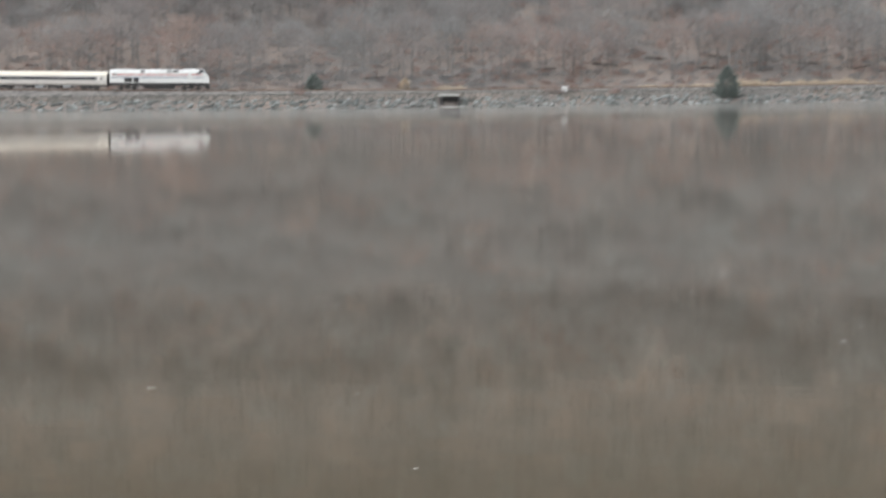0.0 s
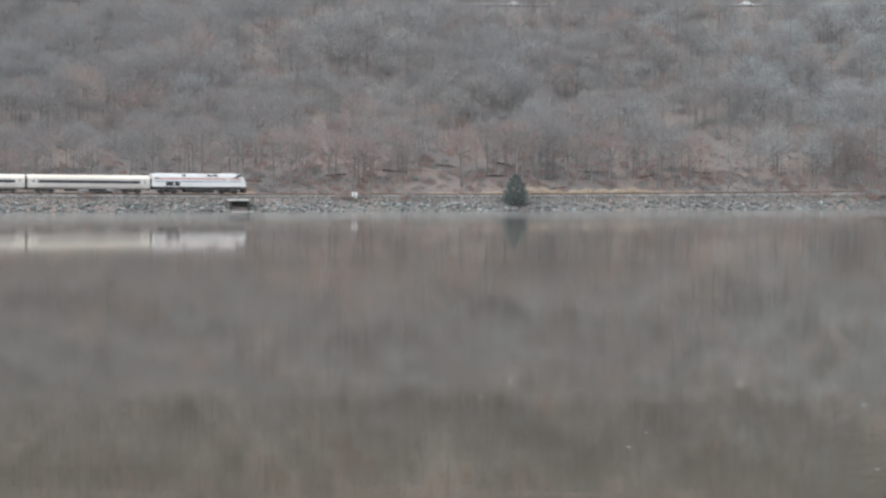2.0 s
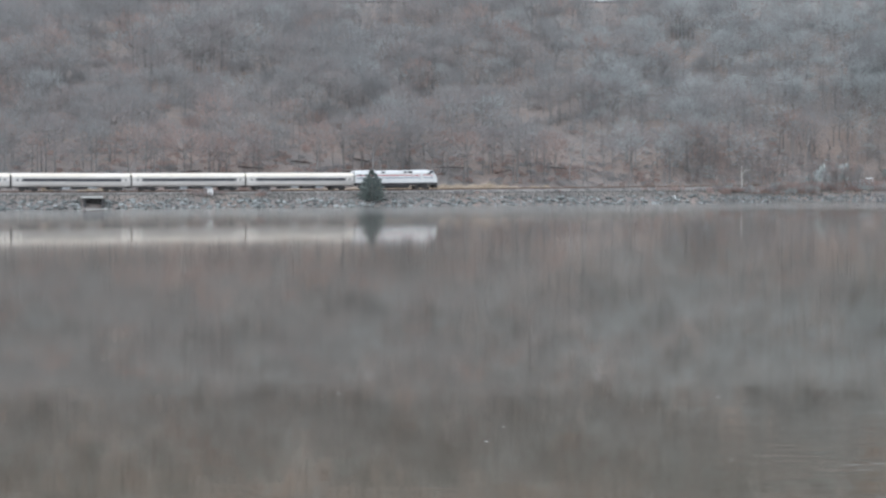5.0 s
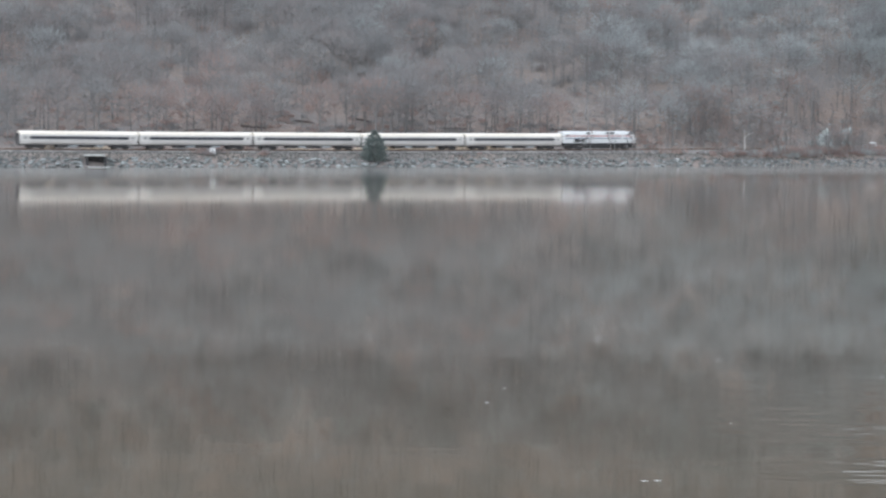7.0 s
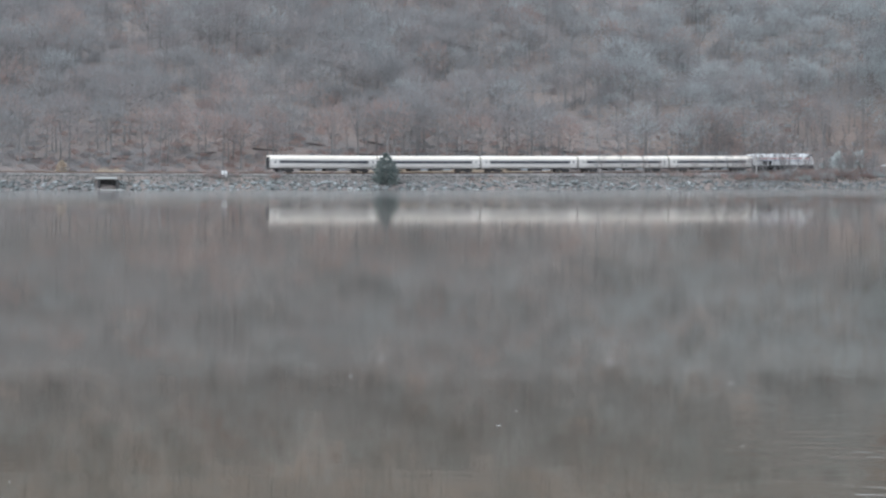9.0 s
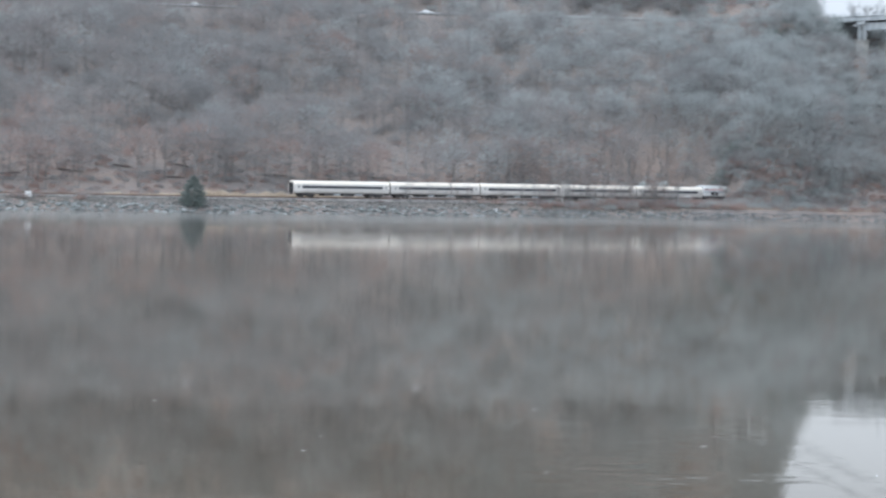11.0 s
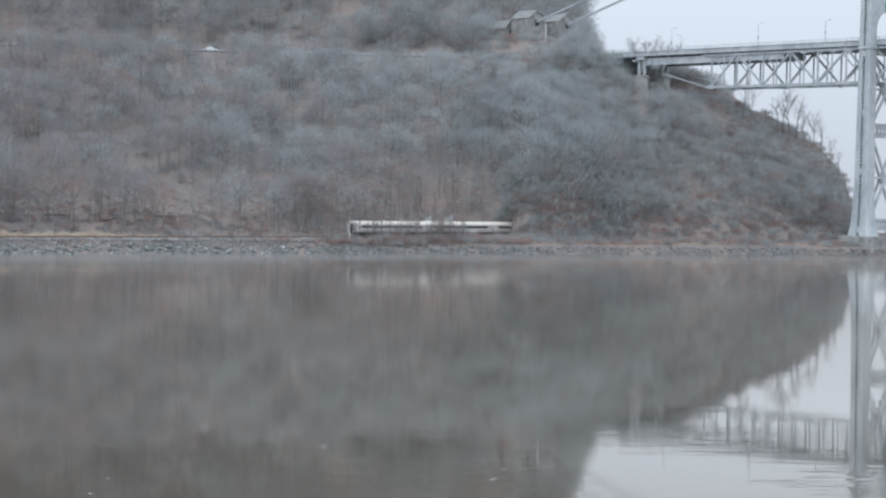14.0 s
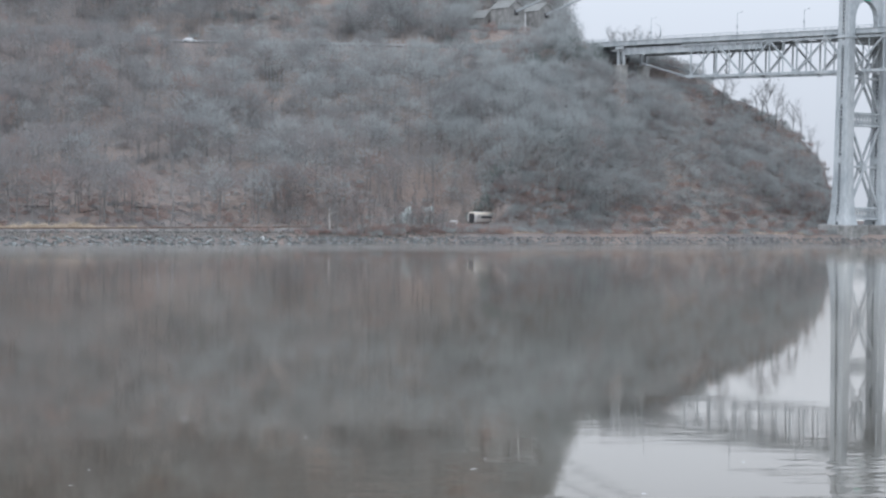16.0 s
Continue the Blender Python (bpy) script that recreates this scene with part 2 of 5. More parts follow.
M_SLATE = material("grey_roof_shingle", [(0.25, 0.25, 0.238), (0.34, 0.336, 0.32)], 1.0, bump=0.3)
M_MASONRY = material("grey_brown_masonry", [(0.20, 0.196, 0.187), (0.285, 0.278, 0.265), (0.36, 0.35, 0.335)], 0.5, bump=0.3)


# ---- mesh helpers ----
def mesh(name, verts, faces, mat, smooth=False):
    me = bpy.data.meshes.new(name)
    me.from_pydata([tuple(v) for v in verts], [], [tuple(f) for f in faces])
    me.materials.append(mat)
    if smooth:
        me.polygons.foreach_set("use_smooth", [True] * len(me.polygons))
    me.update()
    return me


def fast_mesh(name, verts, tris, mat):
    """A triangle mesh from arrays."""
    me = bpy.data.meshes.new(name)
    verts, tris = np.asarray(verts, np.float32), np.asarray(tris, np.int32)
    me.vertices.add(len(verts))
    me.vertices.foreach_set("co", verts.ravel())
    me.loops.add(tris.size)
    me.loops.foreach_set("vertex_index", tris.ravel())
    me.polygons.add(len(tris))
    me.polygons.foreach_set("loop_start", np.arange(0, tris.size, 3, dtype=np.int32))
    me.materials.append(mat)
    me.update(calc_edges=True)
    me.validate()
    return me


def part(name, bm, mat, parent=None, label=""):
    me = bpy.data.meshes.new(name)
    bm.to_mesh(me)
    bm.free()
    me.materials.append(mat)
    ob = new(name, me)
    ob.parent = parent
    return tagged(ob, label) if label else ob


def box(bm, x0, x1, y0, y1, z0, z1, bevel=0.0):
    made = bmesh.ops.create_cube(bm, size=1.0)["verts"]
    bmesh.ops.transform(bm, verts=made, matrix=Matrix.Translation(((x0 + x1) / 2, (y0 + y1) / 2, (z0 + z1) / 2)) @ Matrix.Diagonal((x1 - x0, y1 - y0, z1 - z0, 1)))
    if bevel:
        edges = {e for v in made for e in v.link_edges}
        bmesh.ops.bevel(bm, geom=list(edges), offset=bevel, segments=1, affect="EDGES")
    return bm


def beam(bm, a, b, w, h=None):
    """A rectangular bar from a to b, w wide and h deep."""
    a, b = Vector(a), Vector(b)
    h = h or w
    d = (b - a).normalized()
    side = d.cross(Vector((0, 0, 1)))
    side = side.normalized() if side.length > 1e-4 else Vector((1, 0, 0))
    up = side.cross(d)
    vs = [bm.verts.new(p + side * sx * w / 2 + up * sz * h / 2) for p in (a, b) for sx, sz in ((-1, -1), (1, -1), (1, 1), (-1, 1))]
    for f in ((0, 1, 2, 3), (7, 6, 5, 4), (0, 4, 5, 1), (1, 5, 6, 2), (2, 6, 7, 3), (3, 7, 4, 0)):
        bm.faces.new([vs[i] for i in f])
    return bm


def empty(name, m, label, category, group="", kind=""):
    ob = new(name)
    ob.matrix_world = m
    return tagged(ob, label, category, group, kind)


# ---- plan: headings in radians from +y towards +x, ranges from the camera's foot ----


def r_track(a):
    return 450.0 * np.exp(0.070597 + a * (0.493008 + a * (0.82125 + a * (1.641691 + a * 4.16352))))


def shore(a):
    """Range of the water's edge along each heading."""
    a = np.asarray(a, float)
    left = r_track(np.clip(a, -0.45, 0.22)) - 9.5 / np.cos(np.clip((a + 0.3) * 1.3, 0, 1.0))
    right = np.interp(a, [0.2, 0.232, 0.28, 0.33, 0.387, 0.6], [538, 547, 572, 598, 621, 660])
    k = np.clip((a - 0.17) / 0.05, 0, 1)
    k = k * k * (3 - 2 * k)
    return left * (1 - k) + right * k


def bench(a):
    """Range at which the hill begins behind the railway or the bank path."""
    a = np.asarray(a, float)
    left, right = r_track(np.clip(a, -0.45, 0.22)) + 13, shore(a) + 15
    k = np.clip((a - 0.208) / 0.022, 0, 1)
    k = k * k * (3 - 2 * k)
    return left * (1 - k) + right * k


def sm(x):
    x = np.clip(x, 0, 1)
    return x * x * (3 - 2 * x)


def wobble(x, y):
    return (np.sin(x * 0.031 + 1.3) * np.cos(y * 0.027) + 0.6 * np.sin(x * 0.073 + y * 0.05) + 0.4 * np.sin(x * 0.16 - y * 0.11 + 2))


def height(a, r):
    """The lie of the land at heading a and range r."""
    a, r = np.asarray(a, float), np.asarray(r, float)
    s, b = shore(a), bench(a)
    top = np.interp(a, [0.258, 0.268, 0.276, 0.30, 0.3126, 0.339, 0.3525, 0.3657, 0.3762, 0.381, 0.386, 0.6], [60.6, 57, 49, 48.5, 48.5, 44, 39.5, 32.5, 24, 11.5, 5.2, 4.5])
    r1 = np.interp(a, [0.20, 0.28, 0.385], [690, 672, 712])
    k = np.clip((r - b) / (r1 - b), 0, 1)
    power = np.interp(a, [0.2, 0.3], [1.0, 0.75])
    z = 2.35 + (top - 2.35) * k ** power
    x, y = r * np.sin(a), r * np.cos(a)
    z = z + 1.6 * wobble(x, y) * sm(k * 6) * sm((1 - k) * 8) * np.interp(a, [0.3, 0.37], [1, 0.3])
    bluff = sm((a - 0.196) / 0.02) * sm((0.27 - a) / 0.03)
    z = z + 7.5 * bluff * sm((r - b) / 7.0) * (1 - sm((k - 0.35) / 0.4))
    edge = sm((0.259 - a) / 0.022)
    shelf = sm((a - 0.19) / 0.02)
    up = np.clip(r - 706 - 62 * shelf, 0, 340)
    z = z + edge * shelf * 9.0 * sm((r - 705) / 20)
    knoll = np.interp(a, [0.255, 0.262, 0.30, 0.315, 0.325, 0.338, 0.345], [0, 58, 57.5, 54, 50, 43, 0]) * sm((r - 694) / 18)
    z = np.where(r < 770, np.maximum(z, knoll), z)
    z = z + edge * (0.55 * up + 2.5 * wobble(x * 0.7, y * 0.7) * sm(up / 60))
    z = np.where((a > 0.262) & (r > 760), z - (r - 760) * 0.5, z)
    w = np.clip((r - s) / 5.0, -3, 1)
    return np.where(r < s + 5, 2.35 * w, z)


def spot(a, r, lift=0.0):
    return Vector((r * math.sin(a), r * math.cos(a), float(height(a, r)) + lift))


# ---- water and land ----
LEVEL = -0.4
bm = bmesh.new()
bmesh.ops.create_grid(bm, x_segments=2, y_segments=2, size=4000)
bmesh.ops.translate(bm, verts=bm.verts[:], vec=(0, 0, LEVEL))
tagged(part("water", bm, M_WATER), "calm brown river water with soft reflections", "river", kind="structure")


def land():
    aa = np.concatenate([np.linspace(-1.1, -0.45, 40)[:-1], np.linspace(-0.45, 0.46, 460), np.linspace(0.46, 0.62, 14)[1:]])
    base = np.concatenate([np.array([-14, -6, 0, 2.5, 5, 8, 11, 14.5, 18, 22, 26]), np.linspace(30, 240, 60), np.linspace(252, 620, 26)])
    A, B = np.meshgrid(aa, base, indexing="ij")
    Rr = shore(A) + B
    Z = height(A, Rr)
    V = np.stack([Rr * np.sin(A), Rr * np.cos(A), Z], -1).reshape(-1, 3)
    na, nb = A.shape
    i, j = np.meshgrid(np.arange(na - 1), np.arange(nb - 1), indexing="ij")
    q = (i * nb + j).ravel()
    tri = np.concatenate([np.stack([q, q + nb, q + nb + 1], 1), np.stack([q, q + nb + 1, q + 1], 1)])
    return fast_mesh("ground", V, tri[:, ::-1], M_HILL)


tagged(new("ground", land()), "wooded river hillside covered in brown leaf litter", "hillside", kind="structure")


# ---- near bank under and behind the camera ----
bm = bmesh.new()
rows_ = []
for i in range(25):
    x = -360 + 30 * i
    rows_.append([bm.verts.new((x, y + 3 * math.sin(i * 1.7), z)) for y, z in ((24, -2.0), (14, 3.0), (6, 8.0), (2, 10.2), (-8, 10.6), (-60, 24), (-300, 120))])
for a, b in zip(rows_, rows_[1:]):
    for i in range(6):
        bm.faces.new((a[i], b[i], b[i + 1], a[i + 1]))
bmesh.ops.recalc_face_normals(bm, faces=bm.faces)
tagged(part("riverbank", bm, M_HILL), "brown leaf-strewn river bank", "bank", kind="structure")

# ---- woodland ----
RNG = np.random.default_rng(7)


def rod(p0, p1, r0, r1, sides=3):
    """A tapered stick: points and triangles."""
    p0, p1 = np.asarray(p0, float), np.asarray(p1, float)
    d = (p1 - p0) / max(np.linalg.norm(p1 - p0), 1e-6)
    u = np.cross(d, [0.31, 0.95, 0.1])
    u /= np.linalg.norm(u)
    w = np.cross(d, u)
    ang = np.arange(sides) * 2 * np.pi / sides
    ring = np.cos(ang)[:, None] * u + np.sin(ang)[:, None] * w
    V = np.concatenate([p0 + ring * r0, p1 + ring * r1])
    T = []
    for k in range(sides):
        n = (k + 1) % sides
        T += [(k, n, sides + n), (k, sides + n, sides + k)]
    return V, np.array(T)


class Heap:
    """Gathers points and triangles with a material slot for each triangle."""

    def __init__(self):
        self.v, self.t, self.m, self.n = [], [], [], 0

    def add(self, V, T, slot=0):
        self.v.append(V)
        self.t.append(np.asarray(T) + self.n)
        self.m.append(np.full(len(T), slot, np.int32))
        self.n += len(V)

    def arrays(self):
        return np.concatenate(self.v), np.concatenate(self.t), np.concatenate(self.m)


def twigs(centres, ways, lengths, width, rng):
    """Thin single triangles, each a spray of fine twigs."""
    n = len(centres)
    side = np.cross(ways, rng.normal(size=(n, 3)))
    side /= np.linalg.norm(side, axis=1)[:, None] + 1e-9
    a, b, c = centres - side * width / 2, centres + side * width / 2, centres + ways * lengths[:, None]
    return np.stack([a, b, c], 1).reshape(-1, 3), np.arange(3 * n).reshape(-1, 3)


def bare_tree(rng, h=1.0, limbs=11, sprays=230, spread=0.3, width=0.06, bark_sides=4):
    """A leafless tree about 12 h metres high: trunk and limbs in slot 1, twigs in slot 0."""
    hp = Heap()
    H = 12.0 * h
    pts = [np.array([0, 0, -0.6])]
    for k in range(1, 5):
        pts.append(np.array([rng.normal() * 0.22 * k * h, rng.normal() * 0.22 * k * h, H * k / 4 * 0.92]))
    rad = [0.21, 0.17, 0.13, 0.08, 0.03]
    for k in range(4):
        hp.add(*rod(pts[k], pts[k + 1], rad[k] * h, rad[k + 1] * h, bark_sides), 1)
    trunk = lambda f: pts[int(min(3, f * 4))] + (pts[int(min(3, f * 4)) + 1] - pts[int(min(3, f * 4))]) * (f * 4 - int(min(3, f * 4)))
    tips, dirs_ = [], []
    for k in range(limbs):
        f = 0.36 + 0.58 * (k + rng.random()) / limbs
        base = trunk(f)
        az, rise = rng.random() * 2 * np.pi, 0.45 + 0.75 * rng.random()
        L = H * spread * (1.25 - 0.75 * abs(f - 0.5)) * (0.7 + 0.5 * rng.random())
        way = np.array([np.cos(az) * np.cos(rise), np.sin(az) * np.cos(rise), np.sin(rise)])
        mid = base + way * L * 0.55
        way2 = way + np.array([0, 0, 0.35]) + rng.normal(size=3) * 0.2
        way2 /= np.linalg.norm(way2)
        end = mid + way2 * L * 0.5
        hp.add(*rod(base, mid, 0.075 * h, 0.045 * h), 1)
        hp.add(*rod(mid, end, 0.045 * h, 0.012 * h), 1)
        for g in np.linspace(0.25, 1, 6):
            p = base + (mid - base) * min(1, g / 0.55) if g < 0.55 else mid + (end - mid) * (g - 0.55) / 0.45
            tips.append(p)
            dirs_.append(way2)
    for f in np.linspace(0.6, 1, 5):
        tips.append(trunk(min(f, 0.999)))
        dirs_.append(np.array([0, 0, 1.0]))
    tips, dirs_ = np.array(tips), np.array(dirs_)
    pick = rng.integers(0, len(tips), sprays)
    ways = dirs_[pick] * 0.7 + rng.normal(size=(sprays, 3)) * 0.75 + np.array([0, 0, 0.1])
    ways /= np.linalg.norm(ways, axis=1)[:, None]
    hp.add(*twigs(tips[pick] + rng.normal(size=(sprays, 3)) * 0.25 * h, ways, (0.8 + 1.5 * rng.random(sprays)) * h, width * h, rng), 0)
    return hp.arrays()


def crown_tree(rng, H=14.0, limbs=9, sprays=330, reach=0.38, width=0.075, low=0.36):
    """A leafless tree H metres high with a broad rounded crown of fine twigs (slot 0) on trunk and limbs (slot 1)."""
    hp = Heap()
    lean = rng.normal(size=2) * 0.03
    fork = np.array([lean[0] * H * 0.45, lean[1] * H * 0.45, H * 0.42])
    top = np.array([lean[0] * H, lean[1] * H, H * 0.9])
    hp.add(*rod((0, 0, -0.8), fork, 0.2, 0.15, 4), 1)
    hp.add(*rod(fork, top, 0.15, 0.03, 3), 1)
    centre = np.array([lean[0] * H * 0.7, lean[1] * H * 0.7, H * (1 + low) / 2])
    R = np.array([H * reach, H * reach, H * (1 - low) / 2])
    lumps = rng.normal(size=(5, 3))
    lumps /= np.linalg.norm(lumps, axis=1)[:, None]

    def shell(d, q):
        swell = 0.86 + 0.26 * np.clip((d @ lumps.T).max(1), 0, 1) ** 4
        return centre + d * R * (q * swell)[:, None]

    for k in range(limbs):
        az, up = 6.283 * (k + rng.random()) / limbs, rng.uniform(-0.15, 0.9)
        d = np.array([[np.cos(az) * np.cos(up), np.sin(az) * np.cos(up), np.sin(up)]])
        base = fork + (top - fork) * rng.uniform(-0.1, 0.45)
        end = shell(d, np.array([0.85]))[0]
        mid = base * 0.5 + end * 0.5 + np.array([0, 0, -0.04 * H]) + rng.normal(size=3) * 0.3
        hp.add(*rod(base, mid, 0.085, 0.055), 1)
        hp.add(*rod(mid, end, 0.055, 0.015), 1)
    d = rng.normal(size=(sprays, 3)) + np.array([0, 0, 0.35])
    d /= np.linalg.norm(d, axis=1)[:, None]
    ways = d * 0.8 + np.array([0, 0, 0.45]) + rng.normal(size=(sprays, 3)) * 0.5
    ways /= np.linalg.norm(ways, axis=1)[:, None]
    hp.add(*twigs(shell(d, 0.45 + 0.5 * rng.random(sprays) ** 0.7), ways, rng.uniform(0.9, 2.1, sprays), width, rng), 0)
    return hp.arrays()


def shrub(rng, sprays=90, h=2.5, w=1.5, width=0.11):
    """A rounded leafless bush."""
    n = sprays
    az, q = rng.random(n) * 2 * np.pi, rng.random(n) ** 0.6
    base = np.stack([np.cos(az) * q * w * 0.8, np.sin(az) * q * w * 0.8, rng.random(n) * h * 0.55 * (1 - 0.4 * q)], 1)
    ways = np.stack([np.cos(az) * q * 0.8, np.sin(az) * q * 0.8, 0.6 + rng.random(n)], 1) + rng.normal(size=(n, 3)) * 0.35
    ways /= np.linalg.norm(ways, axis=1)[:, None]
    V, T = twigs(base, ways, h * (0.3 + 0.35 * rng.random(n)), width, rng)
    return V, T, np.zeros(len(T), np.int32)


def scatter(name, templates, places, mats, slots):
    """One mesh of many plants. places: x, y, z, scale, height scale, turn; slots: for each plant the material that replaces slot 0."""
    Vs, Ts, Ms, n = [], [], [], 0
    which = RNG.integers(0, len(templates), len(places))
    for k, (V, T, Mt) in enumerate(templates):
        sel = np.where(which == k)[0]
        if not len(sel):
            continue
        P, S = places[sel], slots[sel]
        c, s = np.cos(P[:, 5])[:, None], np.sin(P[:, 5])[:, None]
        X = (V[:, 0] * c - V[:, 1] * s) * P[:, 3:4] + P[:, 0:1]
        Y = (V[:, 0] * s + V[:, 1] * c) * P[:, 3:4] + P[:, 1:2]
        Z = V[:, 2][None] * P[:, 4:5] + P[:, 2:3]
        Vs.append(np.stack([X, Y, Z], -1).reshape(-1, 3))
        off = n + np.arange(len(sel)) * len(V)
        Ts.append((T[None] + off[:, None, None]).reshape(-1, 3))
        Ms.append(np.where(Mt[None] == 0, S[:, None], 1).ravel())
        n += len(sel) * len(V)
    me = fast_mesh(name, np.concatenate(Vs), np.concatenate(Ts), mats[0])
    for m in mats[1:]:
        me.materials.append(m)
    me.polygons.foreach_set("material_index", np.concatenate(Ms).astype(np.int32))
    return new(name, me)


def polar(a, r):
    return np.stack([r * np.sin(a), r * np.cos(a), height(a, r)], 1)


def clump(x, y):
    return np.sin(x * 0.045 + 0.7) * np.cos(y * 0.05 + x * 0.02) + 0.7 * np.sin(x * 0.11 - y * 0.07)


WOOD = [M_TWIG, M_BARK, M_MAUVE, M_RUSSET, M_PALE, M_HAZED]


def plant_woods(name, label, count, a0, a1, inner, outer, templates, size, mix_kind):
    a = RNG.uniform(a0, a1, count)
    b = bench(a)
    r = b + inner + (outer - b - inner) * RNG.random(count) ** 0.9
    ok = ~((a > 0.256) & (a < 0.262) & (r > 690)) & ~((r > 689) & (r < 707)) & ~((a > 0.32) & (r > shore(a) + 95)) & ~((a > 0.262) & (a < 0.33) & (r > 662) & (r < 702)) & ~((a > 0.262) & (r > 745)) & (a < 0.379)
    ok &= ~((a > 0.208) & (a < 0.25) & (r > 690) & (r < 755))
    ok &= ~((np.minimum(abs(a - 0.0758), abs(a + 0.0338)) < 0.006) & (r > 655) & (r < 692))
    # open ground in front of the bridge pier
    ok &= ~((abs(a - 0.2815) < 0.003) & (r > 640) & (r < 705))
    a, r = a[ok], r[ok]
    P = polar(a, r)
    h = size * RNG.uniform(0.7, 1.15, len(a)) * (1 + 0.15 * clump(P[:, 0], P[:, 1]))
    h = np.where(r < 692, np.minimum(h, np.where(RNG.random(len(a)) < 0.35, 0.45, 0.2) + 0.02 * (692 - r)), h)
    h = h * np.interp(a, [0.25, 0.30, 0.36], [1.0, 0.7, 0.5])
    h = np.where((a > 0.258) & (r > 690), h * 0.6, h)
    u = RNG.random(len(a)) + 0.18 * clump(P[:, 0] * 0.6, P[:, 1] * 0.6)
    low = np.clip((P[:, 2] - 3) / 18, 0, 1)
    cool = np.interp(a, [0.0, 0.15], [0, 0.34])
    slots = np.where(u < 0.30 + 0.42 * low + cool, 0, np.where(u < 0.97, 2, np.where(RNG.random(len(a)) < 0.6, 4, 3)))
    slots = np.where((RNG.random(len(a)) < (0.30 - 0.6 * cool) * (1 - low)), 3, slots)
    # headland and tunnel woods lean to pale twigs in place of haze
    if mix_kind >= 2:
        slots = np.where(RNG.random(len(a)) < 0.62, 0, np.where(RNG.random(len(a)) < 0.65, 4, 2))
    # further right, more grey trees take the haze-paled twigs
    slots = np.where((slots == 0) & (RNG.random(len(a)) < np.interp(a, [0.0, 0.16, 0.24], [0.05, 0.55, 0.85])), 5, slots)
    # the high slope is lightened with the same paler twigs
    if mix_kind == 1:
        slots = np.where(RNG.random(len(a)) < 0.35, 5, slots)
    places = np.column_stack([P, h, h, RNG.random(len(a)) * 6.283])
    tagged(scatter(name, templates, places, WOOD, slots), label, "woodland", kind="stuff")


TREES = [crown_tree(RNG, H, 7, n, sp, 0.115, low) for H, n, sp, low in ((13.5, 315, 0.40, 0.3), (12.5, 300, 0.44, 0.34), (14.5, 320, 0.38, 0.36), (13.0, 290, 0.36, 0.25), (12.0, 300, 0.46, 0.3), (13.5, 300, 0.41, 0.38), (14.0, 310, 0.42, 0.33), (12.5, 300, 0.38, 0.28))]
FAR_TREES = [crown_tree(RNG, 16.0, 4, 160, 0.40, 0.22, 0.2) for _ in range(4)]
plant_woods("woodland", "leafless grey and mauve winter trees on the slope", 4000, -0.44, 0.385, 3.0, 790, TREES, 1.0, 0)
plant_woods("upper_woodland", "leafless winter trees on the high slope", 2800, -0.75, 0.27, 200.0, 1060, FAR_TREES, 1.1, 1)

plant_woods("ridge_wood", "leafless grey trees behind the anchorage houses", 260, 0.228, 0.257, 185.0, 1000, TREES, 1.0, 0)
plant_woods("tunnel_wood", "low leafless grey trees round the tunnel bluff", 290, 0.2, 0.31, 4.0, 645, TREES[4:], 0.65, 3)
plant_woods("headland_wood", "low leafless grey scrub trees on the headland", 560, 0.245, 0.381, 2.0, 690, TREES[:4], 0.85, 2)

THICKET = [shrub(RNG, 120, 5.0, 3.2, 0.15) for _ in range(4)]
plant_woods("undergrowth", "grey leafless undergrowth between the trees", 2700, -0.44, 0.25, 45.0, 800, THICKET, 0.85, 0)

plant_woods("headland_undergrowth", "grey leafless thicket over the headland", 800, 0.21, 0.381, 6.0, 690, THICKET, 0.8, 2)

# scrub on the slope foot, on the bank in front of the railway, and on the headland
SHRUBS = [shrub(RNG, 90, h, w) for h, w in ((2.4, 1.5), (1.8, 1.4), (3.0, 1.6), (2.2, 1.9))]


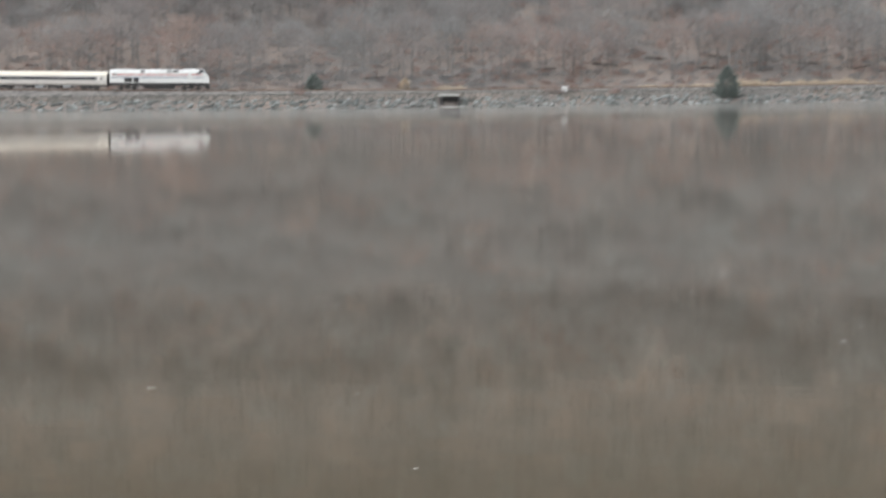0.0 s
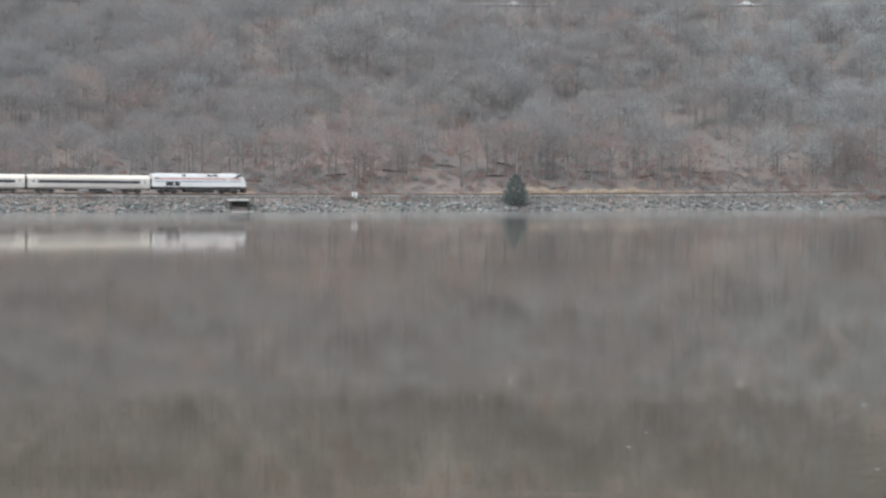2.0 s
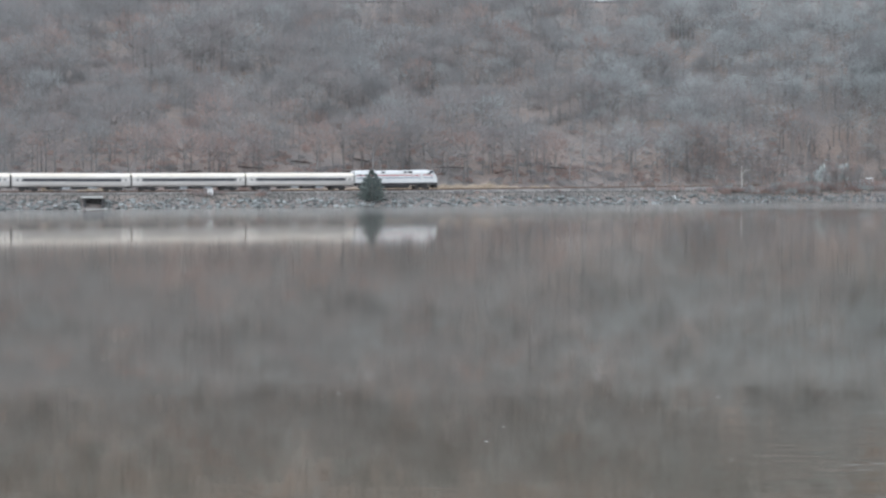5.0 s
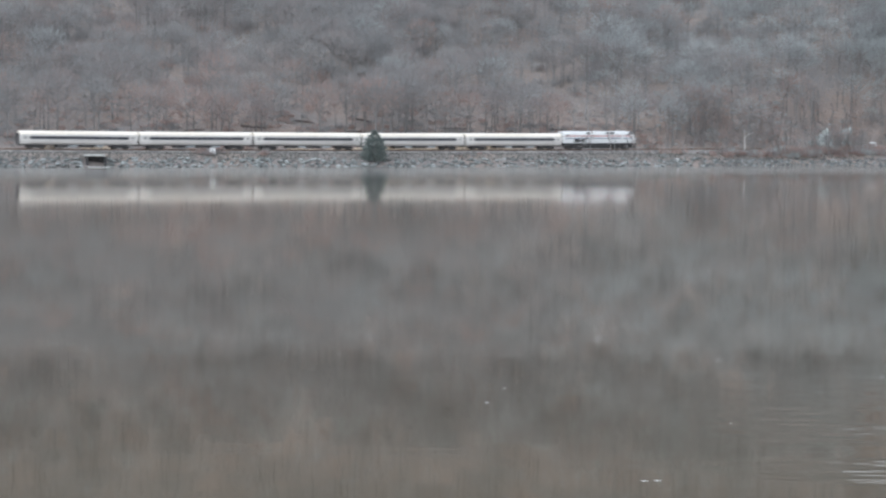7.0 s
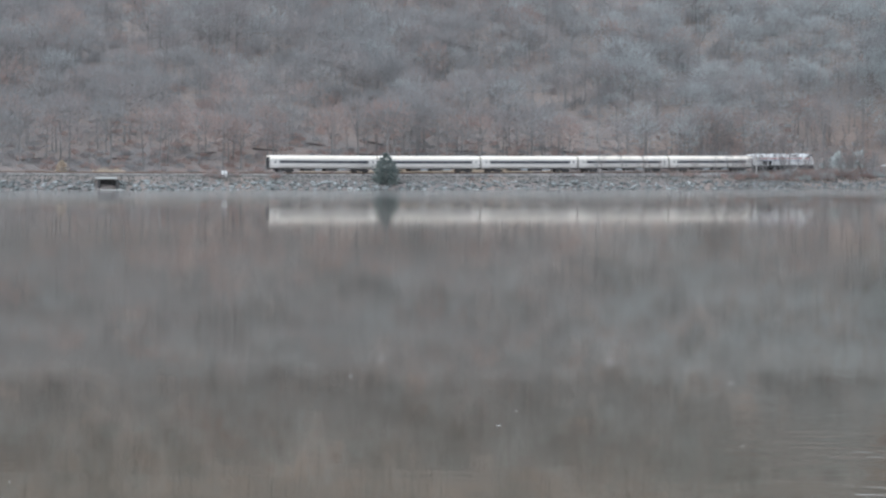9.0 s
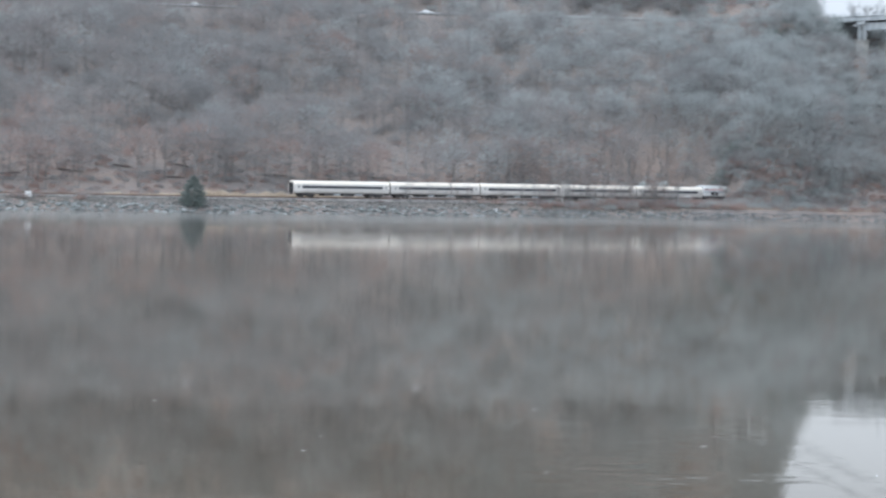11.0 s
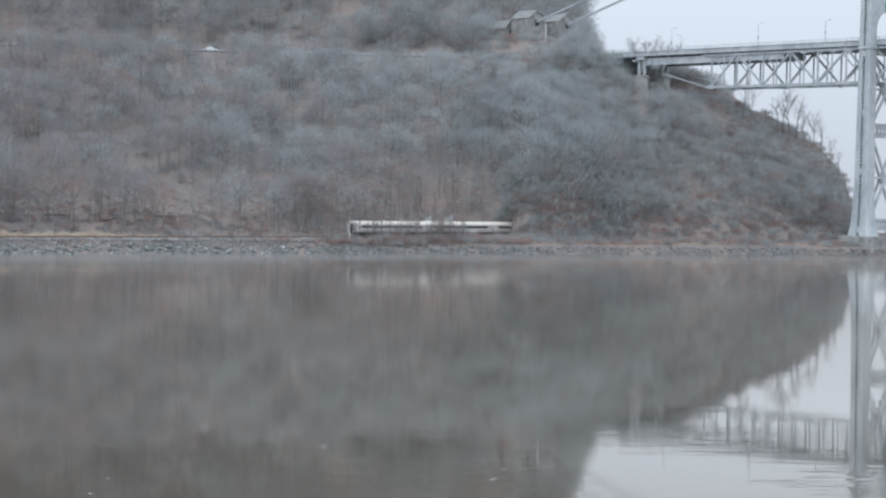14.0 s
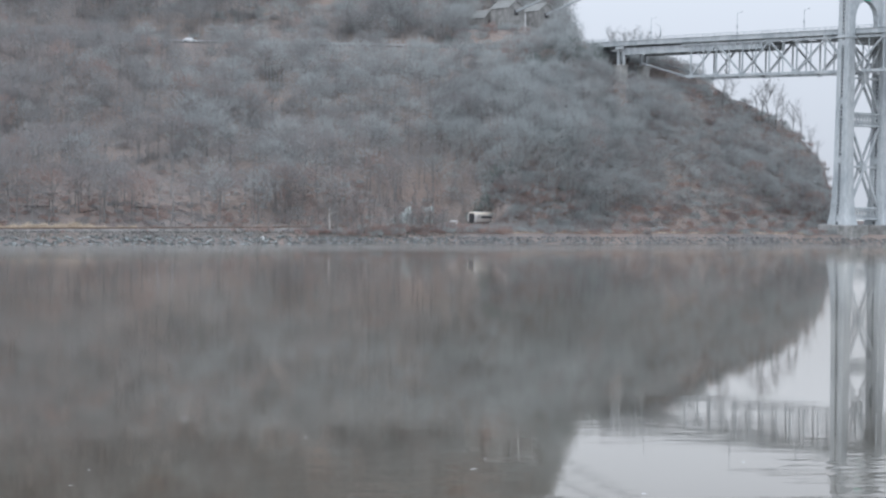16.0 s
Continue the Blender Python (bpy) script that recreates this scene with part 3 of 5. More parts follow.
def plant_scrub():
    P, S, Hh = [], [], []

    def put(a, r, h, russet):
        P.append(polar(a, r))
        Hh.append(h)
        # bushes past heading 0.1 use the haze-paled twigs as well
        S.append(np.where(RNG.random(len(a)) < russet, 3, np.where(RNG.random(len(a)) < 0.35, 2, np.where(a > 0.1, 5, 0))))

    a = RNG.uniform(-0.44, 0.2, 650)
    put(a, bench(a) + RNG.uniform(-3, 22, 650), RNG.uniform(0.3, 0.8, 650), 0.40)
    a = RNG.uniform(-0.44, 0.16, 1300)
    put(a, bench(a) + 3 + 46 * RNG.random(1300) ** 1.2, RNG.uniform(0.3, 0.8, 1300), 0.38)
    a = RNG.uniform(0.088, 0.2, 340)
    k = np.clip((a - 0.115) / 0.05, 0.10, 1)
    keep = RNG.random(340) < k
    a = a[keep]
    s0, s1 = shore(a) + 3.0, np.minimum(r_track(np.clip(a, -0.4, 0.22)) - 3.4, bench(a))
    put(a, s0 + (s1 - s0) * RNG.random(len(a)), RNG.uniform(0.35, 1.0, len(a)) ** 1.5 * 1.6 * np.interp(a, [0.09, 0.125, 0.15], [0.4, 0.6, 0.72]), 0.65)
    a = RNG.uniform(0.2, 0.383, 520)
    put(a, shore(a) + RNG.uniform(4, 24, 520), RNG.uniform(0.35, 1.0, 520), 0.45)
    a = RNG.uniform(0.26, 0.381, 900)
    put(a, shore(a) + RNG.uniform(14, 95, 900), RNG.uniform(0.6, 1.15, 900), 0.2)
    a = RNG.uniform(0.188, 0.226, 110)
    put(a, shore(a) + RNG.uniform(4.5, 12, 110), RNG.uniform(0.5, 1.0, 110), 0.5)
    a = RNG.uniform(0.2, 0.228, 60)
    put(a, shore(a) + RNG.uniform(8, 16, 60), RNG.uniform(0.8, 1.3, 60), 0.4)
    a = RNG.uniform(0.221, 0.265, 260)
    put(a, shore(a) + 6 + 50 * RNG.random(260), RNG.uniform(0.7, 1.3, 260), 0.1)
    a = RNG.uniform(0.2, 0.262, 230)
    put(a, RNG.uniform(706, 762, 230), RNG.uniform(0.6, 1.4, 230), 0.25)
    a = RNG.uniform(0.264, 0.33, 170)
    put(a, RNG.uniform(660, 706, 170), RNG.uniform(0.5, 1.1, 170), 0.05)
    a = RNG.uniform(0.257, 0.322, 300)
    put(a, RNG.uniform(698, 745, 300), RNG.uniform(1.2, 2.3, 300) * np.interp(a, [0.30, 0.322], [1, 0.6]), 0.05)
    a = RNG.uniform(0.18, 0.262, 160)
    put(a, RNG.uniform(664, 692, 160), RNG.uniform(0.6, 1.1, 160), 0.1)
    a = RNG.uniform(0.219, 0.275, 300)
    put(a, bench(a) + RNG.uniform(-2, 11, 300), RNG.uniform(0.8, 1.5, 300), 0.15)
    a = RNG.uniform(0.172, 0.214, 80)
    put(a, r_track(a) - RNG.uniform(3.6, 6.0, 80), RNG.uniform(0.8, 1.3, 80), 0.45)
    a = RNG.uniform(0.2085, 0.2185, 16)
    put(a, shore(a) + RNG.uniform(13, 17, 16), RNG.uniform(0.75, 1.0, 16), 0.4)
    for c, w, n, hh in ((-0.1115, 0.007, 16, 0.55), (-0.085, 0.003, 5, 0.5), (0.012, 0.006, 12, 0.4), (-0.232, 0.004, 5, 0.5), (0.057, 0.004, 6, 0.4)):
        a = RNG.normal(c, w * 0.5, n)
        put(a, shore(a) + RNG.uniform(3.5, 6.5, n), RNG.uniform(0.8, 1.2, n) * hh, 0.3)
    a = RNG.uniform(0.234, 0.263, 110)
    put(a, RNG.uniform(676, 691, 110), RNG.uniform(0.8, 1.3, 110), 0.2)
    Pp, Hv, Sv = np.concatenate(P), np.concatenate(Hh), np.concatenate(S)
    pa, pr = np.arctan2(Pp[:, 0], Pp[:, 1]), np.hypot(Pp[:, 0], Pp[:, 1])
    clear = ~((abs(pa - 0.2815) < 0.003) & (pr > 640) & (pr < 705))
    Pp, Hv, Sv = Pp[clear], Hv[clear], Sv[clear]
    places = np.column_stack([Pp, Hv * 1.15, Hv, RNG.random(len(Hv)) * 6.283])
    tagged(scatter("scrub", SHRUBS, places, WOOD, Sv), "russet and grey leafless bushes along the bank", "bushes", kind="stuff")


plant_scrub()


SLIPS = [bare_tree(RNG, 1.05, 8, 100, 0.26, 0.06, 3) for _ in range(4)]


def plant_saplings():
    """Thin young trees on the bank in front of and behind the railway."""
    a = np.concatenate([RNG.uniform(0.055, 0.2, 150), RNG.uniform(0.1, 0.2, 150)])
    front = shore(a) + 4.5 + RNG.random(len(a)) * np.maximum(r_track(np.clip(a, -0.4, 0.2)) - 4 - shore(a) - 4.5, 0.5)
    back = bench(a) + RNG.uniform(0, 14, len(a)) + np.where(abs(a - 0.1755) < 0.008, 7, 0)
    use = np.arange(len(a)) < 150
    thin = use & (RNG.random(len(a)) > np.interp(a, [0.055, 0.13, 0.15], [0.12, 0.45, 1.0]))
    a, r = a[~thin], np.where(use, front, back)[~thin]
    h = RNG.uniform(0.25, 0.62, len(a)) * np.where(use[~thin], np.interp(a, [0.06, 0.15], [0.75, 1]), 1)
    slots = np.where(RNG.random(len(a)) < 0.55, 3, np.where(RNG.random(len(a)) < 0.6, 2, 0))
    places = np.column_stack([polar(a, r), h * 1.15, h, RNG.random(len(a)) * 6.283])
    tagged(scatter("saplings", SLIPS, places, WOOD, slots), "reddish leafless young trees along the bank", "saplings", kind="stuff")


plant_saplings()


def reeds():
    hp = Heap()
    for a0, a1, n, hh in ((-0.031, 0.026, 6500, 2.0), (-0.074, -0.036, 2600, 1.2), (0.026, 0.052, 1900, 1.6), (0.034, 0.062, 900, 0.9), (-0.195, -0.15, 900, 0.8), (-0.30, -0.22, 700, 0.55), (-0.171, -0.156, 500, 1.7)):
        a = RNG.uniform(a0, a1, n)
        r = r_track(a) + RNG.uniform(9, 13.5, n)
        P = polar(a, r)
        ways = RNG.normal(size=(n, 3)) * 0.16 + np.array([0.05, 0, 1.0])
        ways /= np.linalg.norm(ways, axis=1)[:, None]
        patch = 0.85 + 0.2 * np.sin(a * 190) * np.cos(a * 71 + 1) + 0.12 * np.sin(a * 900)
        hp.add(*twigs(P, ways, hh * patch * RNG.uniform(0.7, 1.2, n), 0.13, RNG))
    a = RNG.uniform(0.2, 0.375, 2600)
    P = polar(a, shore(a) + RNG.uniform(5, 9, 2600))
    ways = RNG.normal(size=(2600, 3)) * 0.3 + np.array([0, 0, 1.0])
    W_ = ways / np.linalg.norm(ways, axis=1)[:, None]
    hp.add(*twigs(P[:1500], W_[:1500], RNG.uniform(0.4, 1.0, 1500), 0.16, RNG), 1)
    hp.add(*twigs(P[1500:], W_[1500:], RNG.uniform(0.4, 1.0, 1100), 0.16, RNG), 0)
    # the dry verge of the shore path
    a = RNG.uniform(0.205, 0.372, 4200)
    P = polar(a, shore(a) + RNG.uniform(5.5, 8.5, 4200))
    ways = RNG.normal(size=(4200, 3)) * 0.3 + np.array([0, 0, 1.0])
    hp.add(*twigs(P, ways / np.linalg.norm(ways, axis=1)[:, None], RNG.uniform(0.3, 0.75, 4200), 0.2, RNG), 0)
    V, T, Mi = hp.arrays()
    me = fast_mesh("reeds", V, T, M_GRASS)
    me.materials.append(M_RUSSET)
    me.polygons.foreach_set("material_index", Mi)
    tagged(new("reeds", me), "tan dry reeds and grass beside the railway", "reeds", kind="stuff")


reeds()


def bank_grass():
    """Short dull tufts over the top of the stony bank and the railway's shoulder."""
    n = 9000
    a = RNG.uniform(-0.42, 0.205, n)
    P = polar(a, shore(a) + RNG.uniform(2.4, 6.8, n))
    ways = RNG.normal(size=(n, 3)) * 0.35 + np.array([0, 0, 1.0])
    V, T = twigs(P, ways / np.linalg.norm(ways, axis=1)[:, None], RNG.uniform(0.2, 0.6, n), 0.3, RNG)
    tagged(new("bank_grass", fast_mesh("bank_grass", V, T, M_SEDGE)), "short dull grass along the top of the bank", "grass", kind="stuff")


bank_grass()


def plant_thing(name, arrays, m, mats, label, category, group=""):
    """A single tree: its trunk and crown are parts."""
    V, T, Mi = arrays
    root = empty(name, m, label, category, group)
    for slot, pn, mat in ((1, "trunk", mats[1]), (0, "crown", mats[0])):
        tri = T[Mi == slot]
        if not len(tri):
            continue
        used, inv = np.unique(tri, return_inverse=True)
        ob = new(pn, fast_mesh(pn, V[used], inv.reshape(-1, 3), mat))
        ob.parent = root
    return root


def conifer(rng, h, w, n=1500):
    hp = Heap()
    hp.add(*rod((0, 0, -0.5), (0, 0, h * 0.96), 0.13, 0.03, 5), 1)
    f = rng.random(n) ** 1.25
    prof = np.interp(f, [0, 0.1, 0.35, 0.62, 0.82, 1], [0.7, 0.95, 1.0, 0.85, 0.5, 0.04])
    az = rng.random(n) * 2 * np.pi
    lobes = 1 + 0.2 * np.sin(az * 5 + f * 21) + 0.16 * np.sin(f * 47)
    q = prof * w / 2 * lobes * rng.random(n) ** 0.35
    c = np.stack([np.cos(az) * q, np.sin(az) * q, 0.25 + f * (h - 0.4)], 1)
    ways = np.stack([np.cos(az), np.sin(az), 0.25 + 0.9 * f], 1) + rng.normal(size=(n, 3)) * 0.4
    ways /= np.linalg.norm(ways, axis=1)[:, None]
    hp.add(*twigs(c, ways, rng.uniform(0.35, 0.8, n) * (1.1 - 0.5 * f), 0.3, rng), 0)
    return hp.arrays()


def at(a, r, lift=0.0, turn=0.0):
    return Matrix.Translation(spot(a, r, lift)) @ Matrix.Rotation(-a + turn, 4, "Z")


plant_thing("conifer", conifer(RNG, 6.9, 5.1, 2300), at(-0.0326, 467.5, -0.2), (M_CONIFER, M_BARK), "dark green bushy conifer on the stony shore", "tree")
plant_thing("conifer", conifer(RNG, 4.6, 3.6, 1300), at(-0.2284, 458, -0.3), (M_EVERGREEN, M_BARK), "small grey-green conifer behind the railway", "tree")
plant_thing("withered_bush", conifer(RNG, 2.8, 1.9, 500), at(-0.1851, 466, -0.3), (M_GRASS, M_BARK), "small tan withered bush behind the railway", "tree")


def birch(rng):
    hp = Heap()
    p = [np.array(v) for v in ((0, 0, -0.5), (0.15, 0, 2.2), (-0.05, 0, 3.9), (0.1, 0, 6.2))]
    for k, rr in enumerate((0.19, 0.17, 0.13)):
        hp.add(*rod(p[k], p[k + 1], rr, rr * 0.8, 5), 1)
    hp.add(*rod(p[2], (1.3, 0.2, 5.6), 0.10, 0.05, 4), 1)
    hp.add(*rod((0.7, 0.1, 4.8), (1.9, -0.2, 5.3), 0.06, 0.03, 4), 1)
    n = 60
    ways = rng.normal(size=(n, 3)) * 0.5 + np.array([0.1, 0, 0.8])
    c = np.array([0.3, 0, 5.4]) + rng.normal(size=(n, 3)) * np.array([0.5, 0.4, 0.9])
    hp.add(*twigs(c, ways / np.linalg.norm(ways, axis=1)[:, None], rng.uniform(0.4, 1.1, n), 0.04, rng), 0)
    return hp.arrays()


plant_thing("birch", birch(RNG), at(0.1428, 525.5), (M_MAUVE, M_BIRCH), "white-barked forked dead birch on the bank", "tree")
plant_thing("pale_tree", bare_tree(RNG, 1.05, 18, 1000, 0.46, 0.10), at(0.1236, 573), (M_PALE, M_BARK), "pale leafless tree with a broad rounded crown", "tree")
for a, r, h in ((0.1060, 648, 1.0), (-0.0747, 566, 0.75), (0.118, 545, 0.9), (0.062, 520, 0.85), (0.0685, 522, 0.9), (0.283, 612, 0.65), (0.272, 600, 0.6)):
    plant_thing("bare_tree", bare_tree(RNG, h, 7, 60, 0.2, 0.05), at(a, r), (M_PALE, M_PALE), "slender pale-barked leafless tree in the wood", "tree", "pale-barked trees")
plant_thing("birch", birch(RNG), at(0.1345, 727), (M_MAUVE, M_BIRCH), "white-barked dead birch above the hill road", "tree")


def fallen_log(a, r, length, turn):
    """A trunk lying along the slope with two broken stubs."""
    hp = Heap()
    hp.add(*rod((-length / 2, 0, 0.25), (length * 0.1, 0.1, 0.35), 0.24, 0.19, 6))
    hp.add(*rod((length * 0.1, 0.1, 0.35), (length / 2, -0.1, 0.3), 0.19, 0.1, 6))
    hp.add(*rod((length * 0.1, 0.1, 0.35), (length * 0.2, -0.3, 1.2), 0.08, 0.03, 4))
    hp.add(*rod((length * 0.3, 0, 0.32), (length * 0.36, -0.2, 0.9), 0.06, 0.02, 4))
    V, T, _ = hp.arrays()
    ob = new("fallen_log", fast_mesh("fallen_log", V, T, M_LOG))
    ob.matrix_world = at(a, r, 0.1) @ Matrix.Rotation(turn, 4, "Y")
    tagged(ob, "dark fallen tree trunk lying on the leafy slope", "log", "fallen logs")


for a, r, length, turn in ((-0.036, 514, 6, 0.22), (-0.041, 502, 6, 0.05), (-0.012, 498, 4.5, -0.1), (0.004, 512, 8, 0.0), (0.012, 499, 5, 0.08), (0.028, 515, 6, -0.2), (-0.09, 496, 6, 0.1), (-0.118, 488, 5, -0.06), (-0.066, 508, 5, 0.12), (-0.158, 480, 5, 0.04), (0.055, 528, 6, 0.1), (-0.2, 476, 6, -0.08)):
    fallen_log(a, r, length, turn)
# tall bare trees that stand against the sky on the headland
for a, h in ((0.3285, 0.95), (0.3325, 0.8), (0.3445, 0.8), (0.3475, 1.0), (0.3505, 1.05), (0.3535, 0.95), (0.3565, 0.85), (0.3615, 0.9), (0.365, 0.8), (0.3695, 0.65), (0.3735, 0.55)):
    plant_thing("bare_tree", bare_tree(RNG, h * 1.2, 12, 220, 0.26, 0.04, 3), at(a, float(shore(a)) + 82), (M_TWIG, M_BARK), "thin leafless tree on the headland's rim", "tree", "trees on the headland rim")
for a, h in ((0.274, 0.75), (0.2775, 0.85), (0.2815, 0.8), (0.2855, 0.85), (0.289, 0.75), (0.293, 0.7), (0.297, 0.75)):
    plant_thing("bare_tree", bare_tree(RNG, h, 12, 260, 0.34, 0.07), Matrix.Translation((726 * math.sin(a), 726 * math.cos(a), 60)), (M_TWIG, M_BARK), "rounded leafless tree behind the bridge approach", "tree", "trees behind the approach")


def evergreen_bush(rng, w, h, n):
    """A dense low evergreen, leaf sprays over stems."""
    az, q, f = rng.random(n) * 6.283, rng.random(n) ** 0.4, rng.random(n)
    lob = 1 + 0.3 * np.sin(az * 3 + f * 9) + 0.25 * np.sin(az * 7 + f * 5)
    c = np.stack([np.cos(az) * q * w / 2 * lob * np.sqrt(1 - (f * 0.9) ** 2), np.sin(az) * q * w / 2 * lob * np.sqrt(1 - (f * 0.9) ** 2), f * h * (1 + 0.3 * np.sin(az * 2))], 1) + rng.normal(size=(n, 3)) * 0.5
    ways = rng.normal(size=(n, 3)) + np.array([0, 0, 0.5])
    hp = Heap()
    for k in range(5):
        hp.add(*rod((0, 0, -0.6), (w * 0.3 * math.cos(k * 1.26), w * 0.3 * math.sin(k * 1.26), h * 0.7), 0.1, 0.03), 1)
    hp.add(*twigs(c, ways / np.linalg.norm(ways, axis=1)[:, None], rng.uniform(0.4, 0.9, n), 0.3, rng), 0)
    return hp.arrays()


for a, r, w, h in ((0.2195, 576, 9, 3.4), (0.2240, 576, 8, 3.2), (0.2145, 581, 7, 2.6), (0.2285, 575, 7, 2.8)):
    plant_thing("evergreen_bush", evergreen_bush(RNG, w, h, 900), at(a, r), (M_EVERGREEN, M_BARK), "dark evergreen bush on the rocky bluff", "bush", "bluff evergreens")
for a, r, w, h in ((0.246, 664, 8, 5), (0.252, 666, 8, 5), (0.2575, 667, 8, 5), (0.263, 668, 7, 4), (0.2685, 672, 6, 5), (0.2395, 660, 7, 5)):
    plant_thing("evergreen_bush", evergreen_bush(RNG, w, h, 900), at(a, r), (M_EVERGREEN, M_BARK), "dark grey-green bushy tree below the bridge approach", "bush", "dark bushes below the approach")
for a, r, h in ((0.2372, 574, 0.75), (0.231, 572, 0.7), (0.243, 578, 0.75), (0.2475, 582, 0.7), (0.253, 584, 0.65)):
    plant_thing("pale_tree", bare_tree(RNG, h, 12, 320, 0.4, 0.07), at(a, r), (M_PALE, M_BARK), "low pale grey leafless tree by the tunnel", "tree", "pale scrub trees")


def track_table():
    a = np.linspace(-0.75, 0.215, 2000)
    rr = np.where(a < -0.45, r_track(-0.45), r_track(np.clip(a, -0.45, 1)))
    return np.stack([rr * np.sin(a), rr * np.cos(a)], 1)


TRACK = track_table()
_far = TRACK[-1] + (TRACK[-1] - TRACK[-2]) / np.linalg.norm(TRACK[-1] - TRACK[-2]) * np.linspace(0.2, 320, 640)[:, None]
TRACK = np.concatenate([TRACK, _far])
RUN = np.concatenate([[0], np.cumsum(np.linalg.norm(np.diff(TRACK, axis=0), axis=1))])
# zero of the running length: heading -0.45
_i = int(np.argmin(abs(np.arctan2(TRACK[:, 0], TRACK[:, 1]) + 0.45)))
RUN -= RUN[_i]


def on_track(s, side=0.0):
    x, y = np.interp(s, RUN, TRACK[:, 0]), np.interp(s, RUN, TRACK[:, 1])
    x1, y1 = np.interp(s + 1, RUN, TRACK[:, 0]), np.interp(s + 1, RUN, TRACK[:, 1])
    d = np.array([x1 - x, y1 - y])
    d = d / np.linalg.norm(d)
    return x + d[1] * side, y - d[0] * side, math.atan2(d[1], d[0])



def rail_z(s):
    """Height of the rail top along the running length: a gentle sag and rise."""
    return float(np.interp(s, [40, 75, 105, 130, 200, 240, 290, 340], [3.9, 3.5, 3.28, 3.12, 3.15, 3.35, 3.65, 3.85]))


def nose(t):
    """Running length of the locomotive's nose: a steady 26.55 m/s."""
    return 82.9 + 26.55 * t


def car_pose(t, back, length):
    """The pose of a vehicle whose front end is back metres behind the nose."""
    s = nose(t) - back
    ax, ay, _ = on_track(s - length * 0.14)
    bx, by, _ = on_track(s - length * 0.86)
    za, zb = rail_z(s - length * 0.14), rail_z(s - length * 0.86)
    pitch = -math.atan2(za - zb, length * 0.72)
    return Matrix.Translation(((ax + bx) / 2, (ay + by) / 2, (za + zb) / 2)) @ Matrix.Rotation(math.atan2(ay - by, ax - bx), 4, "Z") @ Matrix.Rotation(pitch, 4, "Y")


# ---- railway ----
S_END = float(np.interp(0.2, np.arctan2(TRACK[:, 0], TRACK[:, 1]), RUN)) + 14


def sweep(name, section, mat, s0, s1, step, side, kind_root):
    """A strip of constant section along the track; section: across (left of travel), up from the rail top."""
    ss = np.arange(s0, s1, step)
    V, F = [], []
    n = len(section)
    for s in ss:
        x, y, h = on_track(s, side)
        for u, z in section:
            V.append((x - math.sin(h) * u, y + math.cos(h) * u, rail_z(s) + z))
    for k in range(len(ss) - 1):
        for i in range(n):
            j = (i + 1) % n
            F.append((k * n + i, k * n + j, (k + 1) * n + j, (k + 1) * n + i))
    ob = new(name, mesh(name, V, F, mat))
    ob.parent = kind_root
    return ob


railway = tagged(new("railway"), "double railway track on a grey ballast bed", "railway", kind="structure")
sweep("ballast", [(-4.3, -1.75), (-2.2, -0.18), (6.1, -0.18), (8.2, -1.75)], M_BALLAST, -140, S_END, 4, 0, railway)
for off in (0.0, -4.0):
    for g in (-0.75, 0.75):
        sweep("rail", [(g - 0.07, -0.17), (g - 0.04, 0.0), (g + 0.04, 0.0), (g + 0.07, -0.17)], M_RAIL, -140, S_END, 4, off, railway)
V, T = [], []
CUBE_T = np.array([(0, 1, 2), (0, 2, 3), (4, 6, 5), (4, 7, 6), (0, 5, 1), (0, 4, 5), (1, 6, 2), (1, 5, 6), (2, 7, 3), (2, 6, 7), (3, 4, 0), (3, 7, 4)])
for s in np.arange(-100, S_END, 0.62):
    for off in (0.0, -4.0):
        x, y, h = on_track(s, off)
        c, d = np.array([math.cos(h), math.sin(h)]), np.array([-math.sin(h), math.cos(h)])
        n = len(V)
        for z in (-0.19, -0.14):
            for p, q in ((-1, -1), (1, -1), (1, 1), (-1, 1)):
                V.append((x + c[0] * p * 0.11 + d[0] * q * 1.3, y + c[1] * p * 0.11 + d[1] * q * 1.3, rail_z(s) + z))
        T.append(CUBE_T + n)
ties = new("ties", fast_mesh("ties", V, np.concatenate(T), M_TIE))
ties.parent = railway
tagged(ties, kind="stuff")


# ---- train ----
def cylinder(bm, c, r, w, seg=14, axis="Y"):
    rot = Matrix.Rotation(radians(90), 4, "X") if axis == "Y" else Matrix.Rotation(radians(90), 4, "Y") if axis == "X" else Matrix.Identity(4)
    bmesh.ops.create_cone(bm, cap_ends=True, segments=seg, radius1=r, radius2=r, depth=w, matrix=Matrix.Translation(c) @ rot)
    return bm


def loft(bm, stations):
    """Rings of equal length joined along their order, capped at both ends."""
    rings = [[bm.verts.new(p) for p in st] for st in stations]
    n = len(rings[0])
    for a, b in zip(rings, rings[1:]):
        for i in range(n):
            bm.faces.new((a[i], a[(i + 1) % n], b[(i + 1) % n], b[i]))
    bm.faces.new(list(reversed(rings[0])))
    bm.faces.new(rings[-1])
    bmesh.ops.recalc_face_normals(bm, faces=bm.faces)
    return bm


